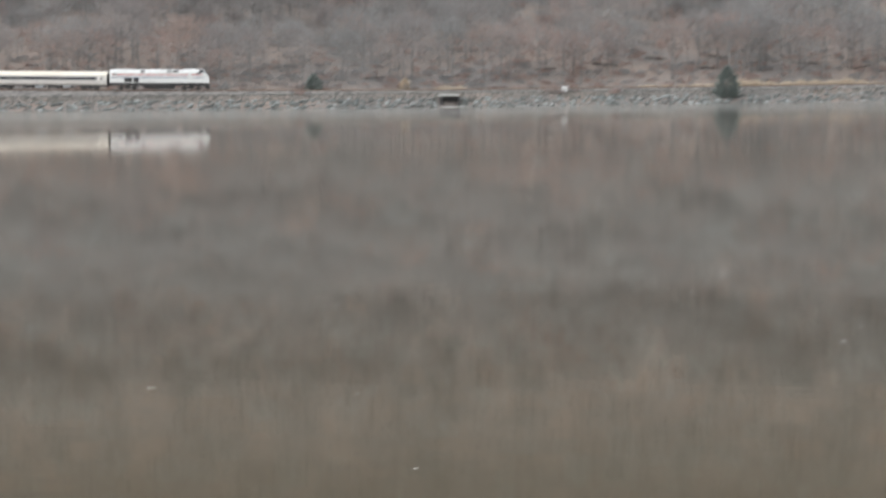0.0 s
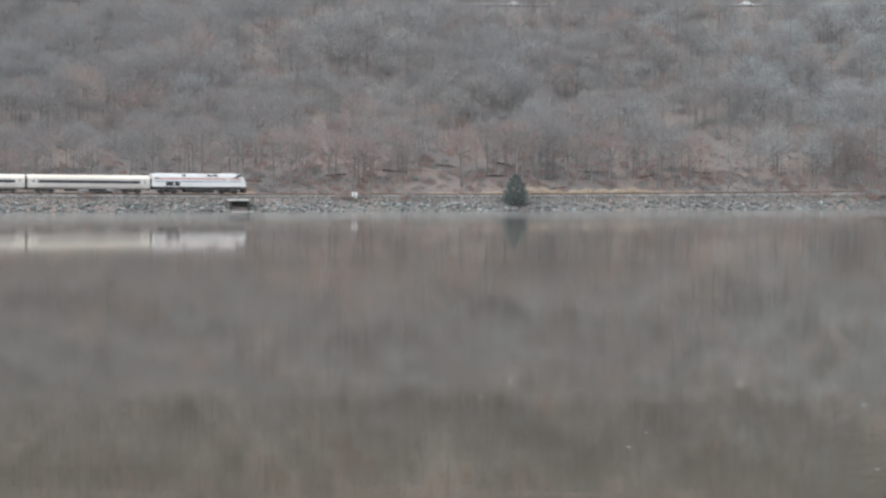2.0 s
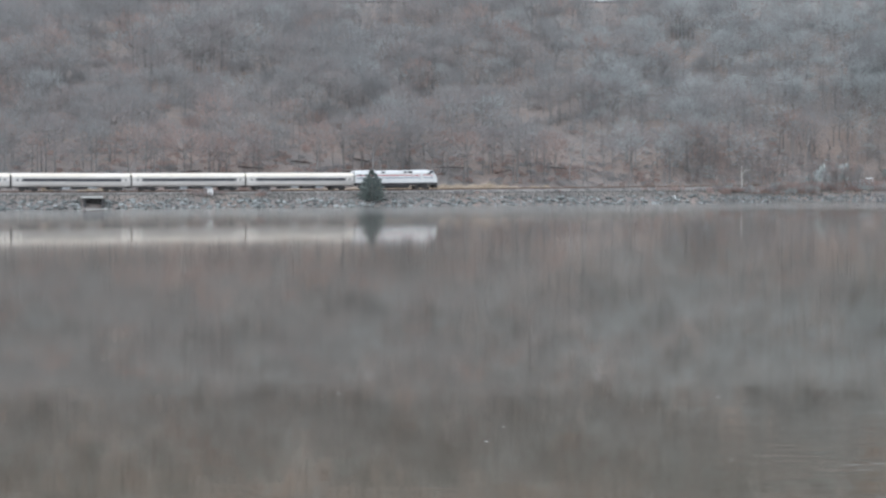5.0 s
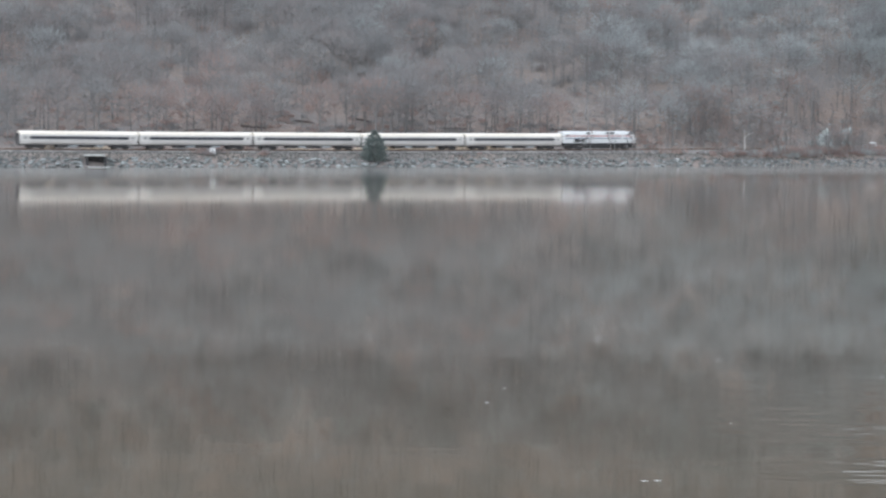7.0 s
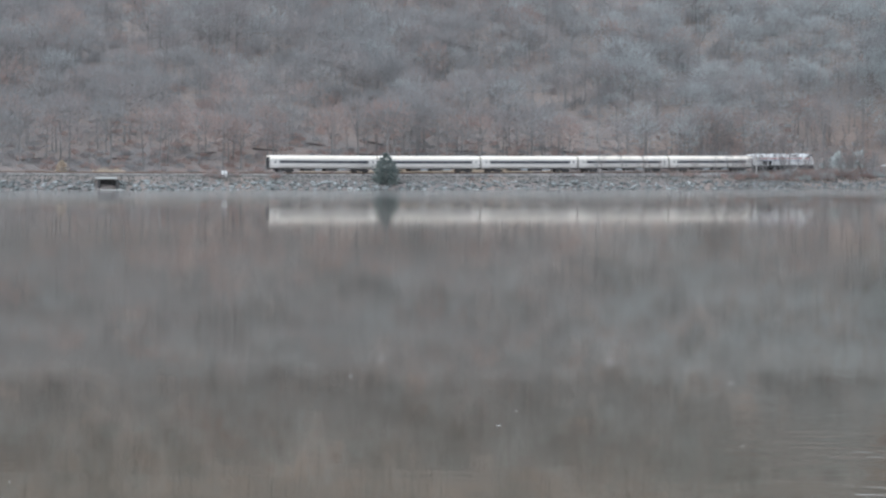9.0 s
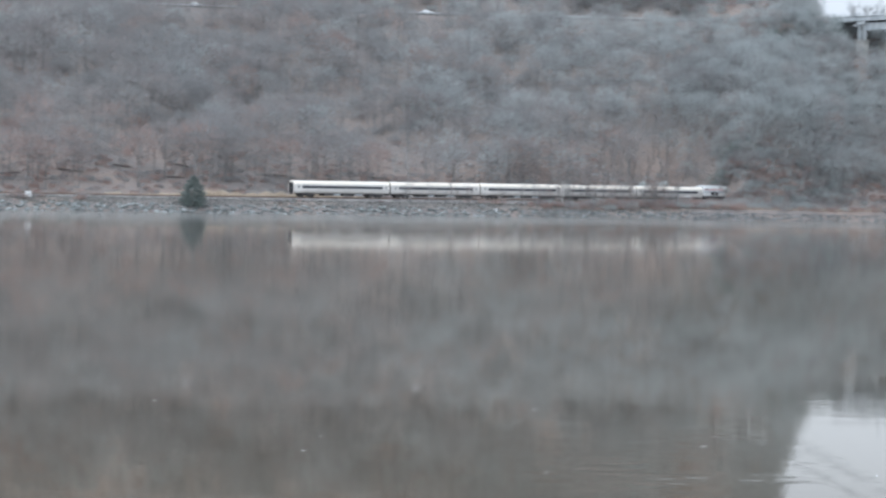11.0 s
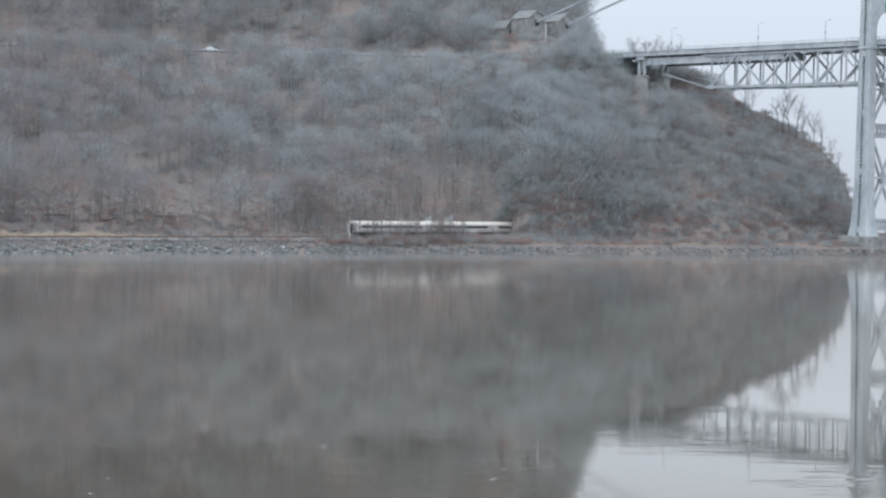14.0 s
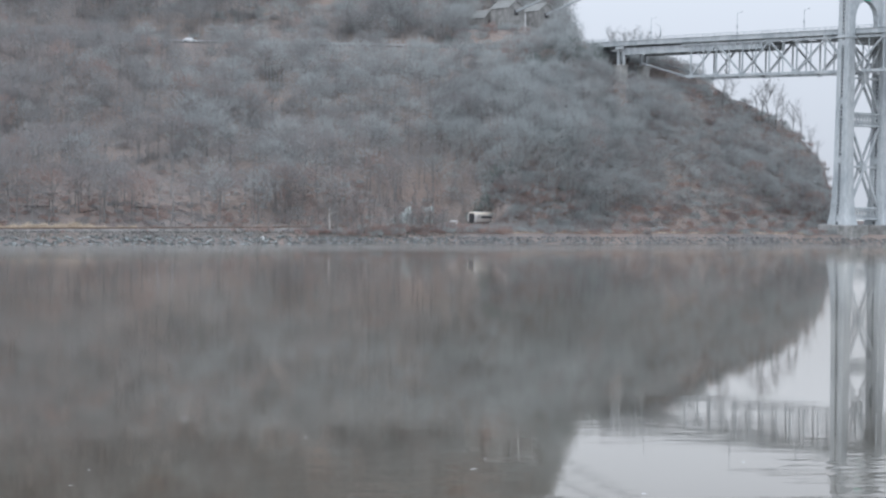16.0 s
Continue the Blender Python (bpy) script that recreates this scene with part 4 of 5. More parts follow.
def bogie(parent, x, wheelbase=2.6, axles=2):
    bm = bmesh.new()
    L = wheelbase / 2 + 0.7
    for y in (-1.12, 1.12):
        box(bm, x - L, x + L, y - 0.12, y + 0.12, 0.42, 0.72, 0.05)
        box(bm, x - 0.45, x + 0.45, y - 0.16, y + 0.16, 0.3, 0.92, 0.05)
    box(bm, x - 0.4, x + 0.4, -1.1, 1.1, 0.5, 0.85, 0.05)
    b = part("bogie", bm, M_DARK, parent, "dark steel bogie frame")
    for ax in ((-wheelbase / 2, wheelbase / 2)):
        for y in (-0.78, 0.78):
            bm = bmesh.new()
            cylinder(bm, (x + ax, y, 0.46), 0.46, 0.13)
            cylinder(bm, (x + ax, y, 0.46), 0.16, 0.3, 8)
            part("wheel", bm, M_STEELWHEEL, b)
    return b


def coach():
    """A stainless tube-sided passenger coach, 25.6 m long."""
    L = 25.6
    root = empty("passenger_coach", Matrix.Identity(4), "stainless steel passenger coach with a dark window band", "train coach", "coaches of the train")
    side = [(1.30, 1.02), (1.47, 1.25), (1.52, 1.75), (1.53, 2.2), (1.51, 2.62), (1.44, 3.0), (1.30, 3.38), (1.05, 3.65), (0.65, 3.82), (0.25, 3.87)]
    lower = [p for p in side if p[1] <= 3.01]
    bm = bmesh.new()
    lo = [(y, z) for y, z in lower] + [(-y, z) for y, z in reversed(lower)]
    loft(bm, [[(x, y * k, z) for y, z in lo] for x, k in ((-L / 2, 0.96), (-L / 2 + 0.25, 1), (L / 2 - 0.25, 1), (L / 2, 0.96))])
    body = part("body", bm, M_SHINE, root, "ribbed stainless steel side")
    up = [(1.445, 3.0)] + [p for p in side if p[1] > 3.01]
    hi = up + [(-y, z) for y, z in reversed(up)]
    bm = bmesh.new()
    loft(bm, [[(x, y * k, z) for y, z in hi] for x, k in ((-L / 2, 0.94), (-L / 2 + 0.3, 1.003), (L / 2 - 0.3, 1.003), (L / 2, 0.94))])
    roof = part("roof", bm, M_ROOF, root, "smooth cream-toned stainless roof")
    for x in (-9.6, 9.6, 0.0):
        bm = bmesh.new()
        box(bm, x - 0.9, x + 0.9, -0.5, 0.5, 3.84, 3.93, 0.03)
        part("roof_vent", bm, M_SHINE, roof)
    for sy in (-1, 1):
        for z in (1.35, 1.5, 1.65, 1.8, 1.95):
            bm = bmesh.new()
            box(bm, -L / 2 + 0.3, L / 2 - 0.3, sy * 1.515 - 0.02, sy * 1.515 + 0.02, z, z + 0.05)
            part("rib", bm, M_SHINE, body)
        bm = bmesh.new()
        box(bm, -10.7, 10.8, sy * 1.525 - 0.02, sy * 1.525 + 0.02, 2.12, 2.74)
        band = part("window_band", bm, M_BAND, root, "dark window band")
        for k in range(20):
            x = -9.9 + k * 1.04
            bm = bmesh.new()
            box(bm, x - 0.4, x + 0.4, sy * 1.545 - 0.012, sy * 1.545 + 0.012, 2.2, 2.66)
            part("window", bm, M_GLASS, band)
        for x in (-11.6, 11.7):
            bm = bmesh.new()
            box(bm, x - 0.42, x + 0.42, sy * 1.51 - 0.03, sy * 1.51 + 0.03, 1.15, 3.0, 0.02)
            door = part("door", bm, M_SHINE, root)
            bm = bmesh.new()
            box(bm, x - 0.16, x + 0.16, sy * 1.545 - 0.012, sy * 1.545 + 0.012, 2.2, 2.62, 0.01)
            part("door_window", bm, M_GLASS, door)
        bm = bmesh.new()
        box(bm, -L / 2 + 0.3, L / 2 - 0.3, sy * 1.48 - 0.02, sy * 1.48 + 0.02, 3.0, 3.05)
        part("rain_gutter", bm, M_STEELD, root)
    for sx in (-1, 1):
        bm = bmesh.new()
        x0, x1 = sorted((sx * (L / 2 - 0.02), sx * (L / 2 + 0.16)))
        box(bm, x0, x1, -0.95, 0.95, 1.05, 3.45, 0.08)
        part("gangway", bm, M_DARK, root, "dark rubber gangway bellows")
        bm = bmesh.new()
        x0, x1 = sorted((sx * (L / 2 - 0.4), sx * (L / 2 + 0.19)))
        box(bm, x0, x1, -0.18, 0.18, 0.72, 1.0, 0.03)
        part("coupler", bm, M_DARK, root)
    bm = bmesh.new()
    box(bm, -L / 2 + 0.4, L / 2 - 0.4, -1.2, 1.2, 0.86, 1.04, 0.02)
    part("underframe", bm, M_DARK, root)
    for x0, x1, z0, mat in ((-4.8, -2.6, 0.42, M_DARK), (-2.2, -0.4, 0.5, M_STEELD), (0.4, 3.2, 0.42, M_DARK), (3.6, 5.4, 0.55, M_STEELD)):
        bm = bmesh.new()
        box(bm, x0, x1, -1.25, 1.25, z0, 0.9, 0.04)
        part("equipment_box", bm, mat, root)
    for x in (-9.1, 9.1):
        bogie(root, x)
    return root


def locomotive():
    """A single-cab diesel locomotive, 20.6 m long, nose towards +x."""
    root = empty("locomotive", Matrix.Identity(4), "silver-white diesel locomotive with a thin red stripe", "locomotive")

    def ring(x, top, w, low=1.55):
        s = min(top - 0.12, top * 0.86)
        pts = [(w * 0.98, low), (w, low + 0.15), (w, s), (w * 0.86, top - 0.08), (w * 0.6, top)]
        return [(x, y, z) for y, z in pts] + [(x, -y, z) for y, z in reversed(pts)]

    bm = bmesh.new()
    loft(bm, [ring(-10.3, 4.22, 1.46), ring(-10.1, 4.3, 1.52), ring(8.2, 4.36, 1.52), ring(9.15, 4.34, 1.5), ring(9.35, 4.22, 1.48), ring(9.7, 3.5, 1.44), ring(10.0, 3.15, 1.36), ring(10.22, 2.8, 1.26), ring(10.3, 2.3, 1.15)])
    body = part("body", bm, M_LOCO, root)
    bm = bmesh.new()
    pts = [(1.42, 0.95), (1.5, 1.1), (1.5, 1.6)]
    lo = pts + [(-y, z) for y, z in reversed(pts)]
    loft(bm, [[(x, y * k, z) for y, z in lo] for x, k in ((-10.3, 0.98), (8.9, 1), (9.9, 0.9), (10.3, 0.74))])
    part("sill", bm, M_DARK, root, "dark grey lower skirt")
    bm = bmesh.new()
    box(bm, 9.5, 10.4, -1.15, 1.15, 0.35, 1.1, 0.12)
    part("pilot", bm, M_DARK, root)
    bm = bmesh.new()
    q = [(9.38, 4.16), (9.67, 3.56)]
    vs = [bm.verts.new(p) for p in ((q[0][0] + 0.03, -1.15, q[0][1]), (q[0][0] + 0.03, 1.15, q[0][1]), (q[1][0] + 0.05, 1.3, q[1][1]), (q[1][0] + 0.05, -1.3, q[1][1]))]
    bm.faces.new(vs)
    made = bmesh.ops.extrude_face_region(bm, geom=bm.faces[:])
    bmesh.ops.translate(bm, verts=[v for v in made["geom"] if isinstance(v, bmesh.types.BMVert)], vec=(0.05, 0, 0.06))
    bmesh.ops.recalc_face_normals(bm, faces=bm.faces)
    part("windscreen", bm, M_GLASS, body, "dark raked windscreen")
    for sy in (-1, 1):
        def plate(name, x0, x1, z0, z1, mat, out=0.02, label=""):
            b2 = bmesh.new()
            y = sy * (1.52 + out / 2)
            box(b2, x0, x1, y - out, y + out, z0, z1, 0.008)
            return part(name, b2, mat, body, label)
        plate("red_stripe", -10.0, 8.9, 3.17, 3.33, M_RED)
        plate("blue_stripe", -10.0, 9.0, 2.62, 2.75, M_BLUE)
        plate("radiator_grille", -7.3, -5.7, 1.72, 2.57, M_DARK, 0.03, "dark square radiator grille")
        plate("radiator_grille", -5.4, -4.3, 1.72, 2.57, M_DARK, 0.03, "dark square radiator grille")
        plate("hatch", -9.5, -9.0, 3.15, 3.5, M_DARK, 0.03)
        plate("roof_intake", -3.9, -3.1, 3.72, 4.12, M_DARK, 0.03)
        plate("roof_intake", 1.6, 2.4, 3.78, 4.15, M_DARK, 0.03)
        plate("roof_intake", 2.7, 3.9, 3.78, 4.15, M_DARK, 0.03)
        plate("cab_window", 7.6, 8.5, 3.42, 3.72, M_GLASS, 0.03)
        b2 = bmesh.new()
        loft(b2, [[(x, sy * (1.535 + o), 3.76), (x + dx, sy * (1.535 + o), 3.76), (x + dx - 0.12, sy * (1.33 + o), 4.24), (x, sy * (1.33 + o), 4.24)] for x, dx, o in ((8.15, 1.18, -0.03), (8.15, 1.18, 0.02))])
        part("quarter_window", b2, M_GLASS, body, "dark wrap-round cab window")
        plate("cab_door", 5.9, 6.6, 1.7, 3.7, M_LOCO, 0.03)
        b2 = bmesh.new()
        cylinder(b2, (10.2, sy * 0.55, 2.25), 0.14, 0.22, 10, "X")
        part("headlight", b2, M_WHITE, body)
    for x0, x1, z in ((-9.4, -5.2, 4.4), (-2.5, 0.6, 4.38), (5.0, 7.8, 4.46)):
        bm = bmesh.new()
        box(bm, x0, x1, -0.75, 0.75, 4.24, z, 0.05)
        part("roof_housing", bm, M_LOCO, body)
    bm = bmesh.new()
    box(bm, 4.2, 7.9, -0.05, 0.05, 4.44, 4.5)
    part("antenna_rail", bm, M_DARK, body)
    bm = bmesh.new()
    box(bm, -3.2, 3.2, -1.3, 1.3, 0.35, 1.0, 0.15)
    part("fuel_tank", bm, M_DARK, root)
    for x in (-6.6, 6.6):
        bogie(root, x, 2.75)
    bm = bmesh.new()
    box(bm, -10.6, -10.2, -0.85, 0.85, 1.1, 3.3, 0.06)
    part("gangway", bm, M_DARK, root)
    return root


TRAIN = [(locomotive(), 0.2, 20.6)]
first_coach = coach()
for k in range(5):
    TRAIN.append((first_coach if k == 0 else copy_thing(first_coach, Matrix.Identity(4)), 21.2 + 26.0 * k, 25.6))


# ---- tunnel mouth ----
def tunnel():
    ang = np.arctan2(TRACK[:, 0], TRACK[:, 1])
    rr = np.hypot(TRACK[:, 0], TRACK[:, 1])
    k = int(np.argmax((rr > bench(ang) + 0.5) & (ang > 0.19)))
    s = float(RUN[k]) + 9
    x, y, h = on_track(s, -2.0)
    root = empty("tunnel_portal", Matrix.Translation((x, y, rail_z(s) - 0.5)) @ Matrix.Rotation(h, 4, "Z"), "rough rock-faced railway tunnel mouth", "tunnel")
    arc = [(-4.6, 0.0), (-4.6, 3.2)] + [(-4.6 * math.cos(t), 3.2 + 3.0 * math.sin(t)) for t in np.linspace(0.2, math.pi - 0.2, 11)] + [(4.6, 3.2), (4.6, 0.0)]
    bm = bmesh.new()
    rings = []
    for x0, g in ((0, 1.0), (70, 1.0)):
        rings.append([bm.verts.new((x0, u * g, z)) for u, z in arc])
    for i in range(len(arc) - 1):
        bm.faces.new((rings[0][i], rings[0][i + 1], rings[1][i + 1], rings[1][i]))
    bm.faces.new(rings[1])
    part("tunnel_lining", bm, M_DARK, root, "dark tunnel lining")
    bm = bmesh.new()
    f0 = [[bm.verts.new((xx, u * g, z * (1 + (g - 1) * 0.8))) for u, z in arc] for xx, g in ((-0.6, 1.0), (-0.6, 1.12), (1.6, 1.12), (1.6, 1.0))]
    for a, b in zip(f0, f0[1:] + f0[:1]):
        for i in range(len(arc) - 1):
            bm.faces.new((a[i], a[i + 1], b[i + 1], b[i]))
    bmesh.ops.recalc_face_normals(bm, faces=bm.faces)
    part("portal_ring", bm, M_ROCK, root, "rough grey stone ring")


tunnel()


# ---- riprap ----
def stone_arrays(rng):
    """A broken stone about a metre across: 20 triangles."""
    bm = bmesh.new()
    bmesh.ops.create_icosphere(bm, subdivisions=1, radius=0.55)
    for v in bm.verts:
        v.co *= 0.72 + 0.5 * rng.random()
        v.co.z *= 0.75
    V = np.array([tuple(v.co) for v in bm.verts])
    T = np.array([[v.index for v in f.verts] for f in bm.faces])
    bm.free()
    return V, T


def riprap():
    rng = np.random.default_rng(21)
    root = tagged(new("riprap"), "pale grey broken stone riprap along the shore", "riprap", kind="structure")
    shapes = [stone_arrays(rng) for _ in range(7)]
    metal = [fast_mesh("stone", V, T, M_STONEPART) for V, T in shapes]
    hp, lee = Heap(), Heap()
    n_part = 0
    for k in range(7400):
        a = rng.uniform(-0.42, 0.2) if k < 3300 else rng.uniform(0.122, 0.41)
        u = rng.uniform(-2.2, 2.9) if k < 3300 else rng.uniform(-2.2, 3.0)
        s = float(shore(a))
        if -0.1695 < a < -0.1597:
            continue
        size = 0.34 + 0.8 * rng.random() ** 2.2
        if k >= 3300:
            size *= 0.62
        elif 0.125 < a < 0.2:
            size *= 0.7
            u *= 0.75
        z = float(height(a, s + u)) + 0.12 * size
        p = np.array([(s + u) * math.sin(a), (s + u) * math.cos(a), z])
        ri = int(rng.integers(0, 7))
        rot = Euler((rng.normal(0, 0.28), rng.normal(0, 0.28), rng.random() * 6)).to_matrix()
        if -0.19 < a < -0.1 and n_part < 300:
            ob = new("stone", metal[ri])
            ob.parent = root
            ob.matrix_local = Matrix.Translation(p) @ rot.to_4x4() @ Matrix.Diagonal((size * 1.45, size, size * 0.7, 1))
            n_part += 1
        else:
            V, T = shapes[ri]
            (hp if k < 3300 else lee).add((V * np.array([size * 1.45, size, size * 0.7])) @ np.array(rot).T + p, T)
    for heap, mat, label in ((hp, M_STONE, "pale grey broken stones"), (lee, M_COBBLE, "dark grey shore stones")):
        V, T, _ = heap.arrays()
        ob = new("stones", fast_mesh("stones", V, T, mat))
        ob.parent = root
        tagged(ob, label, kind="stuff")


# ---- shore things ----
def culvert():
    a = -0.1646
    root = empty("culvert", Matrix.Translation((443.6 * math.sin(a), 443.6 * math.cos(a), 0)) @ Matrix.Rotation(-a, 4, "Z"), "concrete culvert with a pale top slab in the riprap", "culvert")
    bm = bmesh.new()
    box(bm, -2.2, 2.3, -0.4, 5.0, 1.85, 2.2, 0.06)
    part("slab", bm, M_CONCRETE, root, "pale concrete top slab")
    # near-black walls carry the shade inside the opening in their colour
    for x0, x1 in ((-1.75, -1.2), (2.0, 2.5)):
        bm = bmesh.new()
        box(bm, x0, x1, -0.3, 5.0, -1.6, 1.8, 0.04)
        part("side_wall", bm, M_DARK, root)
    bm = bmesh.new()
    box(bm, -1.2, 2.0, 1.6, 3.0, -1.6, 1.8)
    part("opening_shade_wall", bm, M_DARK, root)
    # added ledge stands in for the pale ripple line at the water
    bm = bmesh.new()
    box(bm, -1.2, 3.2, -2.0, 0.4, -1.6, LEVEL + 0.14, 0.02)
    part("waterline_ledge", bm, M_CONCRETE, root, "pale concrete ledge in place of the bright waterline streak")


culvert()


def cabinet(a, r, w, h, label):
    root = empty("trackside_cabinet", at(a, r), label, "cabinet")
    bm = bmesh.new()
    box(bm, -w / 2, w / 2, -0.35, 0.35, 0.25, h, 0.04)
    part("housing", bm, M_WHITE, root)
    bm = bmesh.new()
    box(bm, -w / 2 - 0.08, w / 2 + 0.08, -0.42, 0.42, h, h + 0.1, 0.03)
    part("lid", bm, M_WHITE, root)
    bm = bmesh.new()
    box(bm, -0.02, 0.02, -0.37, -0.34, 0.3, h - 0.06)
    part("door_seam", bm, M_DARK, root)
    for x in (-w / 2 + 0.1, w / 2 - 0.1):
        bm = bmesh.new()
        box(bm, x - 0.06, x + 0.06, -0.1, 0.1, -0.3, 0.25)
        part("leg", bm, M_STEELD, root)


cabinet(-0.1092, 456.0, 1.25, 1.45, "white metal trackside cabinet on short legs")
cabinet(0.1115, 507.0, 0.5, 0.9, "small white metal trackside box")


def trackside_sign():
    root = empty("trackside_sign", at(0.2036, 553.0), "white trackside post with a short arm", "sign")
    bm = bmesh.new()
    box(bm, -0.08, 0.08, -0.08, 0.08, -0.3, 3.0)
    part("post", bm, M_WHITE, root)
    bm = bmesh.new()
    box(bm, -1.7, 0.1, -0.1, 0.1, 2.85, 3.1, 0.02)
    part("arm", bm, M_WHITE, root)


trackside_sign()


def rock_outcrop(a, r, w, h, n, seed, label):
    rng = random.Random(seed)
    root = empty("rock_outcrop", at(a, r, -0.4), label, "rock")
    for k in range(n):
        bm = bmesh.new()
        made = bmesh.ops.create_icosphere(bm, subdivisions=2, radius=1.0)["verts"]
        f = k / max(1, n - 1)
        s = Vector((w / n * rng.uniform(0.8, 1.3), 1.6, h * rng.uniform(0.3, 0.55) * (0.5 + f)))
        c = Vector(((f - 0.5) * w, rng.uniform(-0.8, 0.8), h * (0.15 + 0.4 * f)))
        for v in made:
            j = 1 + 0.35 * noise.noise(v.co * 1.7 + Vector((k * 3.1, seed, 0)))
            v.co = Vector((v.co.x * s.x * j, v.co.y * s.y * j, v.co.z * s.z * j)) + c
        part("boulder", bm, M_ROCK, root)


rock_outcrop(0.1755, 557.5, 6.5, 5.6, 8, 3, "pale grey-green jagged rock outcrop on the slope")
rock_outcrop(0.187, 569, 5.0, 6.0, 6, 5, "pale grey-green jagged rock outcrop on the slope")
rock_outcrop(-0.2355, 457, 3.2, 0.9, 3, 8, "pale boulders beside the railway")
rock_outcrop(0.368, 655, 5.0, 4.0, 5, 15, "grey cliff rock on the headland")
rock_outcrop(0.360, 650, 6.0, 3.0, 5, 17, "grey cliff rock on the headland")

# ---- road on the hillside ----
road = tagged(new("hill_road"), "narrow asphalt road cut along the hillside with a guardrail", "road", kind="structure")


def ring_strip(name, r0, r1, z0, z1, a0, a1, n, mat, parent):
    V, F = [], []
    for a in np.linspace(a0, a1, n):
        for r, z in ((r0, z0), (r1, z0), (r1, z1), (r0, z1)):
            V.append((r * math.sin(a), r * math.cos(a), z))
    for k in range(n - 1):
        for i in range(4):
            F.append((4 * k + i, 4 * k + (i + 1) % 4, 4 * k + 4 + (i + 1) % 4, 4 * k + 4 + i))
    ob = new(name, mesh(name, V, F, mat))
    ob.parent = parent
    return ob


ring_strip("carriageway", 694, 705, 60.8, 61.15, -0.45, 0.262, 90, M_ASPHALT, road)
ring_strip("guardrail", 694.4, 694.5, 61.5, 61.8, -0.06, 0.258, 60, M_STEEL, road)
for a in np.arange(-0.06, 0.258, 0.0088):
    bm = bmesh.new()
    box(bm, -0.06, 0.06, -0.06, 0.06, -0.3, 0.75)
    ob = part("guardrail_post", bm, M_STEELD, road)
    ob.matrix_local = Matrix.Translation((694.6 * math.sin(a), 694.6 * math.cos(a), 61.15))


def road_car(a, mat, label):
    root = empty("car", Matrix.Translation((697 * math.sin(a), 697 * math.cos(a), 61.16)) @ Matrix.Rotation(-a, 4, "Z"), label, "car", "cars on the hill road")
    prof = [(-2.3, 0.35), (-2.35, 0.85), (-1.7, 1.0), (-1.1, 1.5), (0.5, 1.52), (1.25, 1.0), (2.2, 0.85), (2.35, 0.4)]
    bm = bmesh.new()
    loft(bm, [[(x, y, z if z < 0.9 else 0.9 + (z - 0.9) * k) for x, z in prof] for y, k in ((-0.88, 0.75), (-0.7, 1), (0.7, 1), (0.88, 0.75))])
    body = part("body", bm, mat, root)
    bm = bmesh.new()
    box(bm, -1.0, 0.75, -0.86, 0.86, 1.02, 1.36, 0.08)
    part("windows", bm, M_GLASS, body)
    for x in (-1.4, 1.4):
        for y in (-0.8, 0.8):
            bm = bmesh.new()
            cylinder(bm, (x, y, 0.33), 0.33, 0.22)
            part("wheel", bm, M_DARK, root)
    return root


road_car(0.0758, M_WHITE, "white car stopped on the hillside road")
road_car(-0.0338, M_LOCO, "silver car stopped on the hillside road")

moving_car = road_car(-0.002, M_LOCO, "silver car driving along the hillside road")


def car_on_road(t):
    """The far lane, at a steady 22 m/s."""
    a = -0.002 - 0.0321 * (t - 3.0)
    return Matrix.Translation((701.5 * math.sin(a), 701.5 * math.cos(a), 61.16)) @ Matrix.Rotation(math.pi - a, 4, "Z")


# ---- suspension bridge ----
BR = Matrix(((0.4726, 0.8813, 0, 237.0), (-0.8813, 0.4726, 0, 583.7), (0, 0, 1, 0), (0, 0, 0, 1)))


def bar(name, a, b, w, h, mat, parent, label=""):
    bm = bmesh.new()
    beam(bm, a, b, w, h)
    return part(name, bm, mat, parent, label)


LEG = [(5.2, 8.0, 5.2), (8, 6.6, 4.6), (13, 5.6, 4.1), (21, 5.0, 3.7), (36, 4.6, 3.5), (61, 4.2, 3.3), (78, 3.8, 3.1), (116, 3.2, 2.8)]


def leg_at(z):
    zs = [r[0] for r in LEG]
    return np.interp(z, zs, [r[1] for r in LEG]), np.interp(z, zs, [r[2] for r in LEG])


